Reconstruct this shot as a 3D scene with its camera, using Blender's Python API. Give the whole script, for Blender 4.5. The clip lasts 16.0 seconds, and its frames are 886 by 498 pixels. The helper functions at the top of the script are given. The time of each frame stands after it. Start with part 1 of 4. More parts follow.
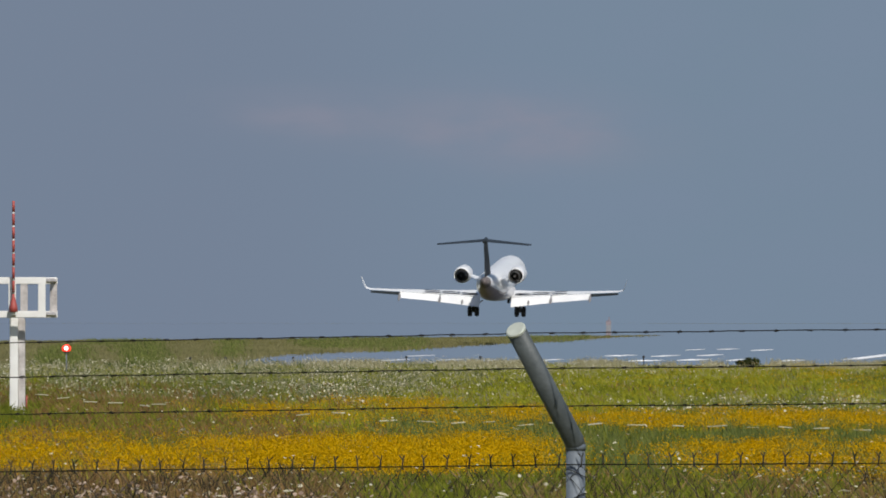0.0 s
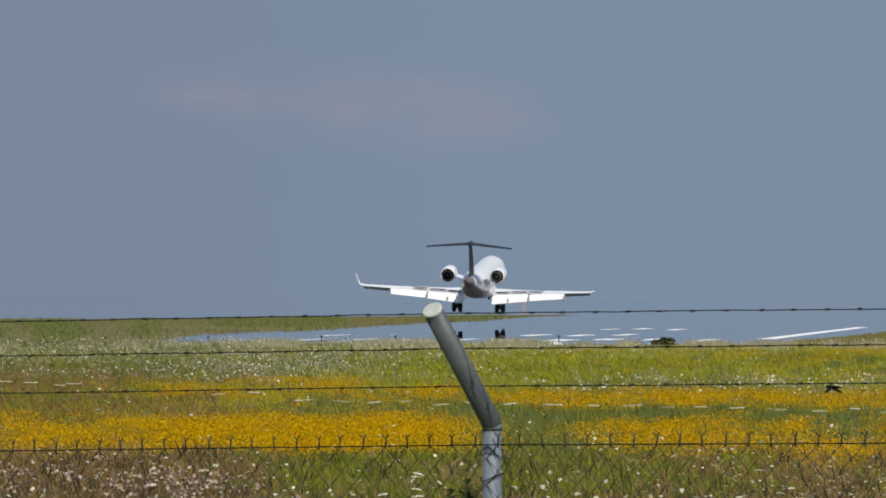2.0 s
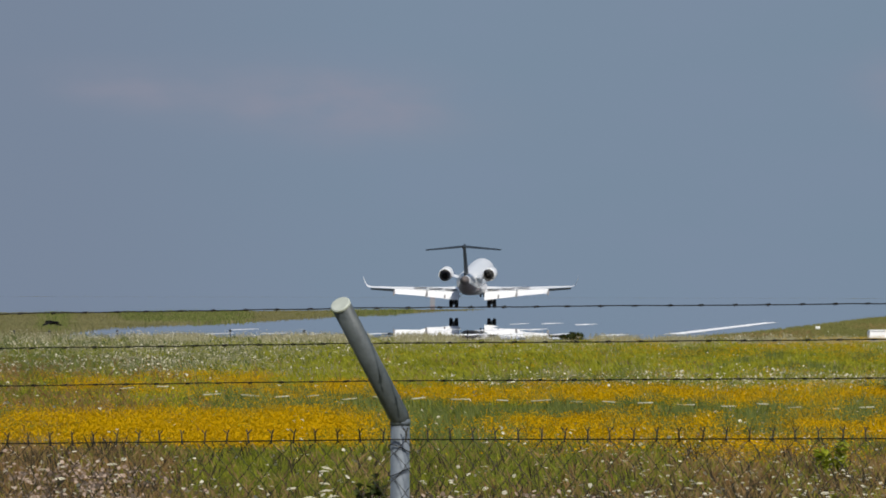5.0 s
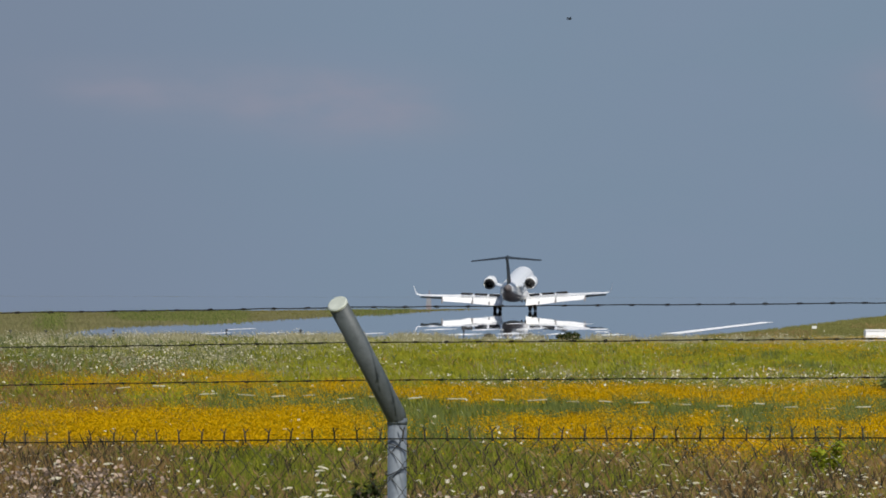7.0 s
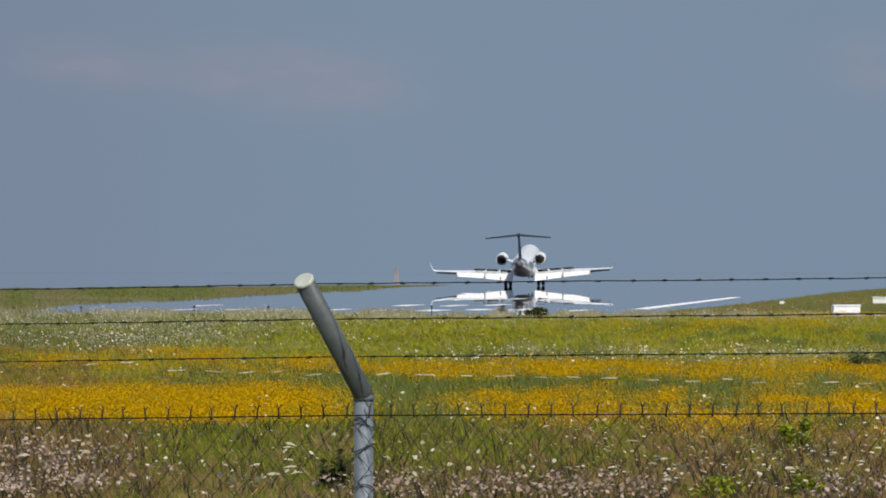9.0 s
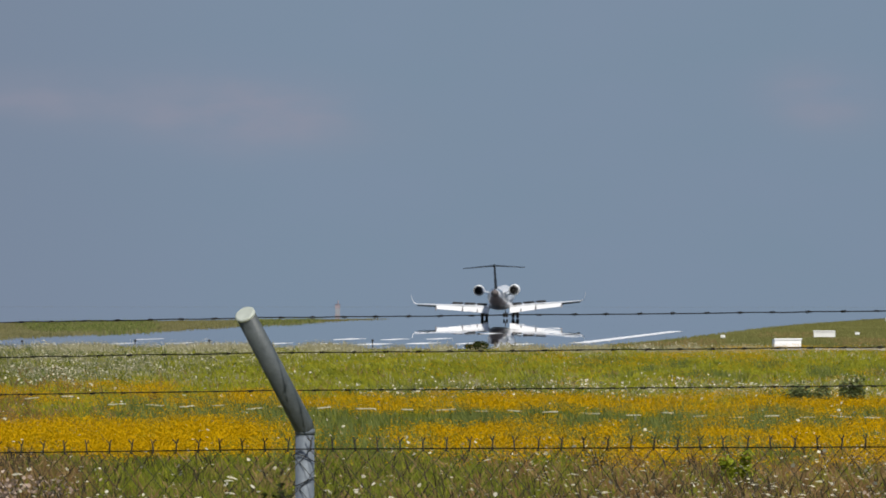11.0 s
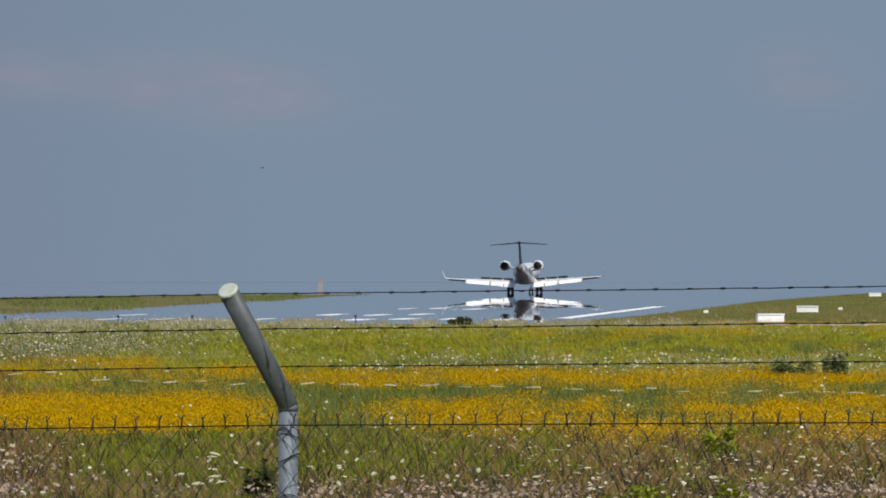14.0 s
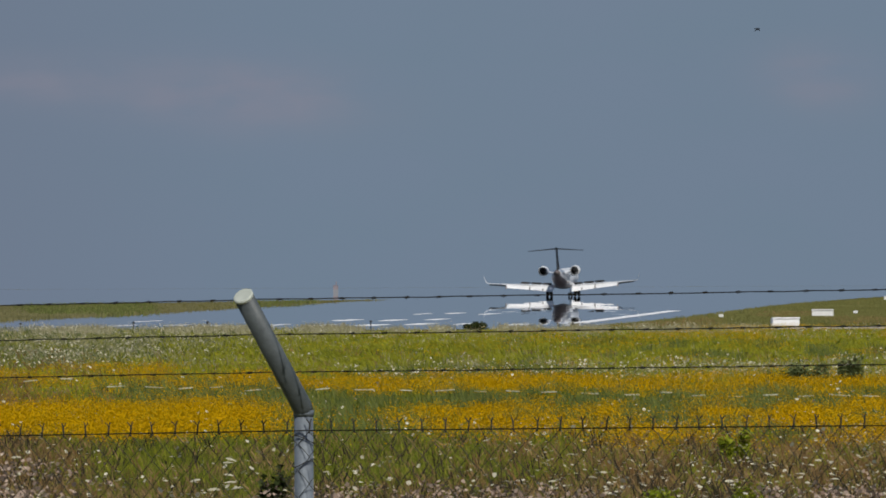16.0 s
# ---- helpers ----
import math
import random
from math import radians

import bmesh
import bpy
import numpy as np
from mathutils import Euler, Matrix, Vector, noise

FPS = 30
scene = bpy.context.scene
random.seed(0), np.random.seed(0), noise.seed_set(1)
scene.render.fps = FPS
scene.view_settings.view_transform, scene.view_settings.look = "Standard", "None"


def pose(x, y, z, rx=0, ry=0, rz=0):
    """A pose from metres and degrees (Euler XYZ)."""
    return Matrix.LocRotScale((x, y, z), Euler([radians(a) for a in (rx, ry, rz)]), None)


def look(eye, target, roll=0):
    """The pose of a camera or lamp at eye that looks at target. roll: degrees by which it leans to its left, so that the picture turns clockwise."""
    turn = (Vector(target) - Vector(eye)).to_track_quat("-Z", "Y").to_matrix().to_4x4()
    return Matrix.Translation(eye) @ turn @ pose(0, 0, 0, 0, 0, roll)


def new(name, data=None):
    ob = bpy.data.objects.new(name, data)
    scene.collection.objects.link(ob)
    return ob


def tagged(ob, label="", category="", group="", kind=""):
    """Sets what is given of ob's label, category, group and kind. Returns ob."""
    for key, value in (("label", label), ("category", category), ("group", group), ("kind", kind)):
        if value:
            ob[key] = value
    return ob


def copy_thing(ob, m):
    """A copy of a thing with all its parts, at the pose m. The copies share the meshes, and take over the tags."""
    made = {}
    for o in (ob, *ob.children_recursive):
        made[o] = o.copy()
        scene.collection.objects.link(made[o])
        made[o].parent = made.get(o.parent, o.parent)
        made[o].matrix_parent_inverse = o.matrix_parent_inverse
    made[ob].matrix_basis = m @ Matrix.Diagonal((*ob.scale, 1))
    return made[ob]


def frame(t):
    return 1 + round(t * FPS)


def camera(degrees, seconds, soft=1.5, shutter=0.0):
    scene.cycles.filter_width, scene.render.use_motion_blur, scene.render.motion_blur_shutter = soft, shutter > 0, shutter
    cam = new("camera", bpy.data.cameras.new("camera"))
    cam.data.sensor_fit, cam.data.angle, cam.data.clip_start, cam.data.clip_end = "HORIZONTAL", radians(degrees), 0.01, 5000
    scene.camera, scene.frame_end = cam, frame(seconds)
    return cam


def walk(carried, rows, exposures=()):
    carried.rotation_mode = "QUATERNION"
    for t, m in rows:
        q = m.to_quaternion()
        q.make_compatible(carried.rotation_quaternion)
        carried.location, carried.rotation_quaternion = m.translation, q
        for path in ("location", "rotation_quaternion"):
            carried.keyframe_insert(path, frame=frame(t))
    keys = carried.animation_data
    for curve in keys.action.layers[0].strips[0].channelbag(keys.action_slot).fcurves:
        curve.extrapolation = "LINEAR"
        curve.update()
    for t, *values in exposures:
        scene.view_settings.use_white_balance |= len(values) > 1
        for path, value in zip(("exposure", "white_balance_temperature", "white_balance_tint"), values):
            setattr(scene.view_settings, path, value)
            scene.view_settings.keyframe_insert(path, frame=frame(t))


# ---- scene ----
import itertools

# The camera: a long telephoto, hand-held, 2.4 m over a flat airfield.
EYE_Z, LENS = 2.4, 24000.0          # eye height; focal length in units of the picture's width of 1568
HORIZON = 31.0
cam = camera(2 * math.degrees(math.atan(784 / LENS)), 16.0, soft=1.8)

# seconds, turn to the right, tilt down (both in 1/24000 rad), lean (rad), sway x and z (in 1/600 m)
SWAY = [
    (0.0, -375.1, -88.9, 0.0002, -1.3, -1.8),
    (0.5, -365.9, -50.7, 0.0008, -1.2, -1.9),
    (1.0, -338.3, -41.4, 0.0037, 2.5, 0.1),
    (1.5, -282.3, -58.4, 0.0038, 1.8, -1.4),
    (2.0, -225.1, -52.7, 0.0003, 0.9, -0.7),
    (2.5, -183.9, -44.7, -0.0021, -0.5, -0.4),
    (3.0, -171.3, -34.4, -0.0028, -1.0, -1.5),
    (3.5, -160.0, -32.4, -0.0010, -0.1, -1.1),
    (4.0, -119.9, -45.5, -0.0005, 0.2, -1.1),
    (4.5, -71.8, -54.2, 0.0029, 1.6, -0.4),
    (4.7, -63.2, -48.6, 0.0024, 0.0, 0.0),
    (6.8, -71.9, -33.4, 0.0029, 2.2, -0.2),
    (7.0, -57.1, -42.5, 0.0026, 1.6, -0.9),
    (7.5, -28.2, -43.2, -0.0010, 2.3, -1.3),
    (8.0, -19.2, -17.8, -0.0008, 1.4, -1.1),
    (8.5, -23.3, 5.6, 0.0016, -0.1, -1.1),
    (9.0, 0.0, -0.0, 0.0006, -1.4, 0.0),
    (9.5, 78.0, -41.6, -0.0000, -0.0, -0.4),
    (9.7, 99.1, -64.8, 0.0015, -2.3, -0.2),
    (11.8, 121.9, -44.0, -0.0022, -0.0, -0.0),
    (12.0, 120.5, -39.7, -0.0035, -1.8, 0.4),
    (12.5, 120.3, -39.9, -0.0019, -1.7, 0.7),
    (13.0, 132.7, -37.3, -0.0033, -1.9, -0.2),
    (13.5, 134.8, -24.4, 0.0004, -1.3, 1.7),
    (14.0, 134.6, -16.4, -0.0002, -0.9, 1.0),
    (14.5, 136.0, -5.2, 0.0018, 0.9, 2.2),
    (15.0, 126.3, 4.1, -0.0008, 0.7, 2.9),
    (15.5, 106.2, 0.8, -0.0072, 0.0, 1.8),
    (16.0, 108.2, -25.5, -0.0044, -0.6, 0.4),
]


def camera_pose(turn, tilt, lean, sx, sz):
    eye = Vector((-sx / 600, 0, EYE_Z + sz / 600))
    aim = eye + Vector((math.tan(turn / LENS), 1, (HORIZON - tilt) / LENS)) * 100
    return look(eye, aim, math.degrees(lean))


walk(cam, [(r[0], camera_pose(*r[1:])) for r in SWAY],
     exposures=[(0, -0.12), (1.0, -0.04), (2.0, 0.0), (4.0, -0.05), (8.0, 0.0), (12.0, 0.0), (15.5, -0.02), (16.0, -0.31)])


def ground_at(u, w):
    """The place on the ground at u (turn, 1/24000 rad) and w below the eye's level (same unit)."""
    y = EYE_Z * LENS / w
    return u * y / LENS, y


# ---- light: a clear high sun behind the viewer, a slate-blue haze bank low over the horizon ----
SUN_ELEV, SUN_AZ = 44.0, 158.0      # azimuth clockwise from +y
sun_dir = Vector((math.sin(radians(SUN_AZ)) * math.cos(radians(SUN_ELEV)),
                  math.cos(radians(SUN_AZ)) * math.cos(radians(SUN_ELEV)), math.sin(radians(SUN_ELEV))))
sun = new("sun", bpy.data.lights.new("sun", "SUN"))
sun.data.energy, sun.data.angle, sun.data.color = 4.0, radians(0.53), (1.0, 0.95, 0.87)
sun.matrix_world = look(sun_dir * 50, (0, 0, 0))

world = bpy.data.worlds.new("sky")
scene.world = world
world.use_nodes = True
wn, wl = world.node_tree.nodes, world.node_tree.links
wn.clear()
w_out, w_bg = wn.new("ShaderNodeOutputWorld"), wn.new("ShaderNodeBackground")
w_sky = wn.new("ShaderNodeTexSky")
w_sky.sky_type, w_sky.sun_disc = "NISHITA", False
w_sky.sun_elevation, w_sky.sun_rotation = radians(SUN_ELEV), radians(SUN_AZ)
w_dim = wn.new("ShaderNodeVectorMath")
w_dim.operation = "SCALE"
w_dim.inputs["Scale"].default_value = 0.10
w_co, w_sep, w_abs = wn.new("ShaderNodeTexCoord"), wn.new("ShaderNodeSeparateXYZ"), wn.new("ShaderNodeMath")
w_abs.operation = "ABSOLUTE"
w_ramp = wn.new("ShaderNodeMapRange")
w_ramp.interpolation_type = "SMOOTHSTEP"
w_ramp.inputs[1].default_value, w_ramp.inputs[2].default_value = 0.05, 0.35
w_mix = wn.new("ShaderNodeMix")
w_mix.data_type = "RGBA"
# faint, warm cloud veils in the haze
w_map, w_noise, w_fine = wn.new("ShaderNodeMapping"), wn.new("ShaderNodeTexNoise"), wn.new("ShaderNodeTexNoise")
w_map.inputs["Scale"].default_value = (150, 150, 380)
w_map.inputs["Rotation"].default_value = (0, 0.06, 0)
w_noise.inputs["Scale"].default_value, w_noise.inputs["Detail"].default_value = 1.0, 5
w_fine.inputs["Scale"].default_value, w_fine.inputs["Detail"].default_value = 0.5, 3
w_cl = wn.new("ShaderNodeMapRange")
w_cl.inputs[1].default_value, w_cl.inputs[2].default_value = 0.18, 0.66
w_haze, w_base = wn.new("ShaderNodeMix"), wn.new("ShaderNodeMix")
for n_ in (w_haze, w_base):
    n_.data_type = "RGBA"
w_base.inputs[6].default_value, w_base.inputs[7].default_value = (0.206, 0.266, 0.367, 1), (0.190, 0.265, 0.350, 1)
w_haze.inputs[7].default_value = (0.282, 0.282, 0.358, 1)
wl.new(w_co.outputs["Generated"], w_sep.inputs[0])
wl.new(w_co.outputs["Generated"], w_map.inputs[0])
wl.new(w_map.outputs[0], w_noise.inputs["Vector"])
wl.new(w_map.outputs[0], w_fine.inputs["Vector"])
wl.new(w_noise.outputs["Fac"], w_cl.inputs[0])
wl.new(w_fine.outputs["Fac"], w_base.inputs[0])
w_side, w_left = wn.new("ShaderNodeMapRange"), wn.new("ShaderNodeMix")
w_side.interpolation_type, w_left.data_type = "SMOOTHSTEP", "RGBA"
w_side.inputs[1].default_value, w_side.inputs[2].default_value = -0.002, -0.036
w_left.inputs[7].default_value = (0.192, 0.243, 0.332, 1)
wl.new(w_sep.outputs["X"], w_side.inputs[0])
wl.new(w_side.outputs[0], w_left.inputs[0])
wl.new(w_base.outputs[2], w_left.inputs[6])
wl.new(w_left.outputs[2], w_haze.inputs[6])


def w_math(op, a, b=0.0, c=0.0):
    n = wn.new("ShaderNodeMath")
    n.operation = op
    for i, v in enumerate((a, b, c)):
        if isinstance(v, (int, float)):
            n.inputs[i].default_value = v
        else:
            wl.new(v, n.inputs[i])
    return n.outputs[0]


# two thin slanting veils and a broad faint one: place across, height, half length, half depth, strength
veil_sum = 0.0
w_slant = w_math("MULTIPLY_ADD", w_sep.outputs["X"], 0.06, w_sep.outputs["Z"])
for cx, cz, lx, lz, amount in ((-0.0110, 0.0132, 0.0090, 0.0025, 0.85), (0.0325, 0.0168, 0.0040, 0.0023, 0.70), (-0.0260, 0.0133, 0.0060, 0.0016, 0.50)):
    across = w_math("MULTIPLY_ADD", w_sep.outputs["X"], 1 / lx, -cx / lx)
    up_ = w_math("MULTIPLY_ADD", w_slant, 1 / lz, -cz / lz)
    spread_ = w_math("ADD", w_math("MULTIPLY", across, across), w_math("MULTIPLY", up_, up_))
    veil_sum = w_math("MULTIPLY_ADD", w_math("EXPONENT", w_math("MULTIPLY", spread_, -1.0)), amount, veil_sum)
wl.new(w_math("MULTIPLY", veil_sum, w_cl.outputs[0]), w_haze.inputs[0])
wl.new(w_sep.outputs["Z"], w_abs.inputs[0])
wl.new(w_abs.outputs[0], w_ramp.inputs[0])
wl.new(w_sky.outputs[0], w_dim.inputs[0])
wl.new(w_ramp.outputs[0], w_mix.inputs[0])
wl.new(w_haze.outputs[2], w_mix.inputs[6])
wl.new(w_dim.outputs[0], w_mix.inputs[7])
wl.new(w_mix.outputs[2], w_bg.inputs[0])
wl.new(w_bg.outputs[0], w_out.inputs[0])


# ---- materials ----
def material(name, low, high, rough=0.6, metal=0.0, scale=8.0, bump=0.0, island=0.0, fine=60.0, glow=None, spec=0.5, coat=0.0, leaf=0.0):
    """Two tones mixed by noise at two scales; island: how much each loose piece differs."""
    m = bpy.data.materials.new(name)
    m.use_nodes = True
    n, l = m.node_tree.nodes, m.node_tree.links
    b = n["Principled BSDF"]
    co, big, small, add, mix = (n.new("ShaderNodeTexCoord"), n.new("ShaderNodeTexNoise"), n.new("ShaderNodeTexNoise"),
                                n.new("ShaderNodeMath"), n.new("ShaderNodeMix"))
    mix.data_type = "RGBA"
    big.inputs["Scale"].default_value, small.inputs["Scale"].default_value = scale, fine
    big.inputs["Detail"].default_value = 4
    l.new(co.outputs["Object"], big.inputs["Vector"])
    l.new(co.outputs["Object"], small.inputs["Vector"])
    add.operation = "MULTIPLY_ADD"
    add.inputs[1].default_value = 0.45
    l.new(small.outputs["Fac"], add.inputs[0])
    half = n.new("ShaderNodeMath")
    half.operation = "MULTIPLY_ADD"
    half.inputs[1].default_value, half.inputs[2].default_value = 1.5, -0.48
    l.new(big.outputs["Fac"], half.inputs[0])
    l.new(half.outputs[0], add.inputs[2])
    fac = add.outputs[0]
    if island:
        geo, isl = n.new("ShaderNodeNewGeometry"), n.new("ShaderNodeMix")
        isl.data_type = "FLOAT"
        isl.inputs[0].default_value = island
        l.new(fac, isl.inputs[2])
        l.new(geo.outputs["Random Per Island"], isl.inputs[3])
        fac = isl.outputs[0]
    l.new(fac, mix.inputs[0])
    mix.inputs[6].default_value, mix.inputs[7].default_value = (*low, 1), (*high, 1)
    l.new(mix.outputs[2], b.inputs["Base Color"])
    b.inputs["Roughness"].default_value, b.inputs["Metallic"].default_value = rough, metal
    b.inputs["Specular IOR Level"].default_value = spec
    b.inputs["Coat Weight"].default_value = coat
    if bump:
        bp = n.new("ShaderNodeBump")
        bp.inputs["Strength"].default_value, bp.inputs["Distance"].default_value = bump, 0.01
        l.new(small.outputs["Fac"], bp.inputs["Height"])
        l.new(bp.outputs[0], b.inputs["Normal"])
    if leaf:
        # thin growth lets part of the light through
        thin, both = n.new("ShaderNodeBsdfTranslucent"), n.new("ShaderNodeMixShader")
        both.inputs[0].default_value = leaf
        l.new(mix.outputs[2], thin.inputs["Color"])
        l.new(b.outputs[0], both.inputs[1])
        l.new(thin.outputs[0], both.inputs[2])
        l.new(both.outputs[0], n["Material Output"].inputs["Surface"])
    if glow:
        b.inputs["Emission Color"].default_value, b.inputs["Emission Strength"].default_value = (*glow[:3], 1), glow[3]
    return m


def mirage_material():
    """Hot tarmac at a grazing view: air over it mirrors the sky like still water."""
    m = bpy.data.materials.new("hot_tarmac")
    m.use_nodes = True
    n, l = m.node_tree.nodes, m.node_tree.links
    b = n["Principled BSDF"]
    noise_, mix = n.new("ShaderNodeTexNoise"), n.new("ShaderNodeMix")
    mix.data_type = "RGBA"
    noise_.inputs["Scale"].default_value = 0.05
    mix.inputs[6].default_value, mix.inputs[7].default_value = (0.045, 0.047, 0.05, 1), (0.06, 0.062, 0.066, 1)
    l.new(noise_.outputs["Fac"], mix.inputs[0])
    l.new(mix.outputs[2], b.inputs["Base Color"])
    b.inputs["Roughness"].default_value, b.inputs["IOR"].default_value = 0.0, 1.6
    # layers of hot air waver: the mirror tips by about a ten-thousandth
    geo, stretch, wave, centre, tip, norm = (n.new("ShaderNodeNewGeometry"), n.new("ShaderNodeMapping"), n.new("ShaderNodeTexNoise"),
                                             n.new("ShaderNodeVectorMath"), n.new("ShaderNodeVectorMath"), n.new("ShaderNodeVectorMath"))
    stretch.inputs["Scale"].default_value = (0.45, 0.016, 1)
    wave.inputs["Scale"].default_value, wave.inputs["Detail"].default_value = 1.0, 3
    l.new(geo.outputs["Position"], stretch.inputs[0])
    l.new(stretch.outputs[0], wave.inputs["Vector"])
    centre.operation, tip.operation, norm.operation = "SUBTRACT", "MULTIPLY_ADD", "NORMALIZE"
    centre.inputs[1].default_value = (0.5, 0.5, 0.5)
    l.new(wave.outputs["Color"], centre.inputs[0])
    l.new(centre.outputs[0], tip.inputs[0])
    tip.inputs[1].default_value, tip.inputs[2].default_value = (0.0006, 0.0011, 0), (0, 0, 1)
    l.new(tip.outputs[0], norm.inputs[0])
    l.new(norm.outputs[0], b.inputs["Normal"])
    return m


M_WHITE = material("aircraft_white", (0.74, 0.75, 0.76), (0.84, 0.84, 0.83), 0.35, scale=0.6, fine=5, coat=0.2)
M_WING = material("wing_white", (0.70, 0.71, 0.72), (0.84, 0.84, 0.83), 0.4, scale=0.9, fine=6)
M_FIN = material("fin_dark", (0.014, 0.018, 0.020), (0.028, 0.034, 0.036), 0.5, scale=0.8, fine=6, spec=0.3)
M_BELLY = material("belly_grey", (0.17, 0.165, 0.17), (0.28, 0.27, 0.27), 0.45, scale=1.2, fine=7)
M_FAIRING = material("fairing_grey", (0.46, 0.45, 0.45), (0.64, 0.63, 0.62), 0.45, scale=1.2, fine=7)
M_BARE = material("bare_metal", (0.30, 0.29, 0.28), (0.5, 0.49, 0.47), 0.35, 1.0, scale=2, fine=12)
M_BURNT = material("burnt_metal", (0.05, 0.048, 0.046), (0.16, 0.15, 0.14), 0.5, 0.6, scale=3, fine=14)
M_CONE = material("tail_cone_grey", (0.07, 0.06, 0.06), (0.22, 0.19, 0.18), 0.5, scale=1.5, fine=8)
M_TYRE = material("rubber", (0.012, 0.012, 0.012), (0.03, 0.03, 0.03), 0.8, scale=4)
M_DARK = material("dark_gap", (0.02, 0.02, 0.022), (0.05, 0.05, 0.05), 0.6)
M_GLASS = material("cabin_glass", (0.01, 0.012, 0.015), (0.03, 0.03, 0.035), 0.1)
M_GALV = material("galvanised_steel", (0.10, 0.12, 0.14), (0.22, 0.25, 0.28), 0.55, 0.25, scale=14, fine=90, bump=0.15)
# darker copy of the post's steel: the arm's shaded underside is in the colour
M_GALV_ARM = material("shaded_steel", (0.038, 0.047, 0.050), (0.112, 0.128, 0.134), 0.5, 0.1, scale=11, fine=80, bump=0.15)
M_CAP = material("cap_plastic", (0.36, 0.39, 0.34), (0.50, 0.53, 0.46), 0.6, scale=25)
M_WIRE = material("rusted_wire", (0.008, 0.008, 0.007), (0.030, 0.027, 0.022), 0.75, 0.0, scale=30, spec=0.15)
M_MESH = material("dull_mesh_wire", (0.014, 0.014, 0.012), (0.075, 0.070, 0.056), 0.8, 0.0, scale=3, fine=40, spec=0.1)
M_PAINT = material("white_paint", (0.68, 0.68, 0.66), (0.82, 0.82, 0.80), 0.55, scale=2.5, fine=25)
M_PAINT_OLD = material("worn_white_paint", (0.26, 0.235, 0.23), (0.70, 0.67, 0.65), 0.6, scale=5, fine=22)
M_RED = material("red_paint", (0.27, 0.045, 0.04), (0.42, 0.08, 0.06), 0.55, scale=6)
# the hut's two colours have distant haze mixed in, close to the sky's tone
M_ORANGE = material("hazed_orange", (0.25, 0.215, 0.235), (0.285, 0.235, 0.25), 0.6, scale=2)
M_PINK = material("hazed_panel", (0.24, 0.25, 0.27), (0.27, 0.275, 0.29), 0.6, scale=2)
M_LAMP = material("red_lamp", (0.8, 0.05, 0.03), (0.9, 0.1, 0.05), 0.4, glow=(1.0, 0.02, 0.015, 1.6))
M_BULB = material("lamp_core", (0.9, 0.5, 0.45), (0.95, 0.6, 0.5), 0.4, glow=(1.0, 0.55, 0.5, 6.0))
M_MARK = material("runway_paint", (0.74, 0.75, 0.76), (0.88, 0.88, 0.88), 0.9, scale=0.4, fine=3, spec=0.0)
M_STONE = material("concrete", (0.34, 0.32, 0.29), (0.5, 0.48, 0.44), 0.85, scale=0.5, fine=4)
M_BOARD = material("white_board", (0.26, 0.24, 0.15), (0.72, 0.69, 0.52), 0.8, scale=7, fine=30)
M_TARMAC = mirage_material()
M_SOIL = material("meadow_soil", (0.085, 0.082, 0.018), (0.15, 0.135, 0.030), 1.0, scale=0.12, fine=2.5, spec=0.0)
M_GRASS = material("green_grass", (0.135, 0.158, 0.010), (0.470, 0.452, 0.045), 0.8, scale=0.22, island=0.40, fine=1.5, spec=0.05, leaf=0.3)
# far verge: extra blue in both tones imitates the haze of distance
M_VERGE = material("verge_grass", (0.110, 0.118, 0.048), (0.330, 0.290, 0.140), 0.8, scale=0.06, island=0.2, fine=0.3, spec=0.1, leaf=0.3)
M_VERGE_GREEN = material("mown_verge", (0.105, 0.120, 0.032), (0.290, 0.270, 0.095), 0.8, scale=0.06, island=0.2, fine=0.3, spec=0.1, leaf=0.3)
M_LUSH = material("lush_grass", (0.055, 0.080, 0.008), (0.290, 0.310, 0.042), 0.8, scale=0.25, island=0.65, fine=2, spec=0.05, leaf=0.3)
M_DRY = material("dry_grass", (0.110, 0.070, 0.030), (0.500, 0.335, 0.150), 0.85, scale=0.25, island=0.6, fine=2, spec=0.05, leaf=0.3)
M_PALE = material("pale_seed_heads", (0.230, 0.218, 0.110), (0.540, 0.490, 0.310), 0.85, scale=0.2, island=0.5, fine=2, spec=0.1, leaf=0.3)
M_YELLOW = material("yellow_petals", (0.440, 0.232, 0.001), (0.820, 0.485, 0.004), 0.8, scale=0.35, island=0.45, fine=3, spec=0.02, leaf=0.35)
M_PETAL = material("white_petals", (0.450, 0.415, 0.290), (0.870, 0.815, 0.640), 0.75, scale=0.5, island=0.7, fine=3, spec=0.05, leaf=0.3)
M_TAIL = material("tail_shade", (0.22, 0.185, 0.19), (0.36, 0.31, 0.31), 0.45, scale=1.2, fine=7)
M_MAUVE = material("mauve_petals", (0.170, 0.110, 0.075), (0.640, 0.490, 0.380), 0.8, scale=0.5, island=0.7, fine=3, spec=0.05, leaf=0.3)
M_STEM = material("dark_stems", (0.025, 0.022, 0.014), (0.075, 0.060, 0.035), 0.85, scale=0.5, island=0.6, fine=3, spec=0.05)
M_SORREL = material("sorrel_seed", (0.105, 0.060, 0.020), (0.360, 0.210, 0.085), 0.85, scale=0.25, island=0.6, fine=2, spec=0.05, leaf=0.3)
M_GREYGREEN = material("grey_green_grass", (0.050, 0.076, 0.014), (0.270, 0.300, 0.090), 0.8, scale=0.25, island=0.6, fine=2, spec=0.05, leaf=0.3)
M_LEAF = material("bush_leaves", (0.016, 0.024, 0.006), (0.070, 0.085, 0.022), 0.7, scale=3, island=0.7, spec=0.1)
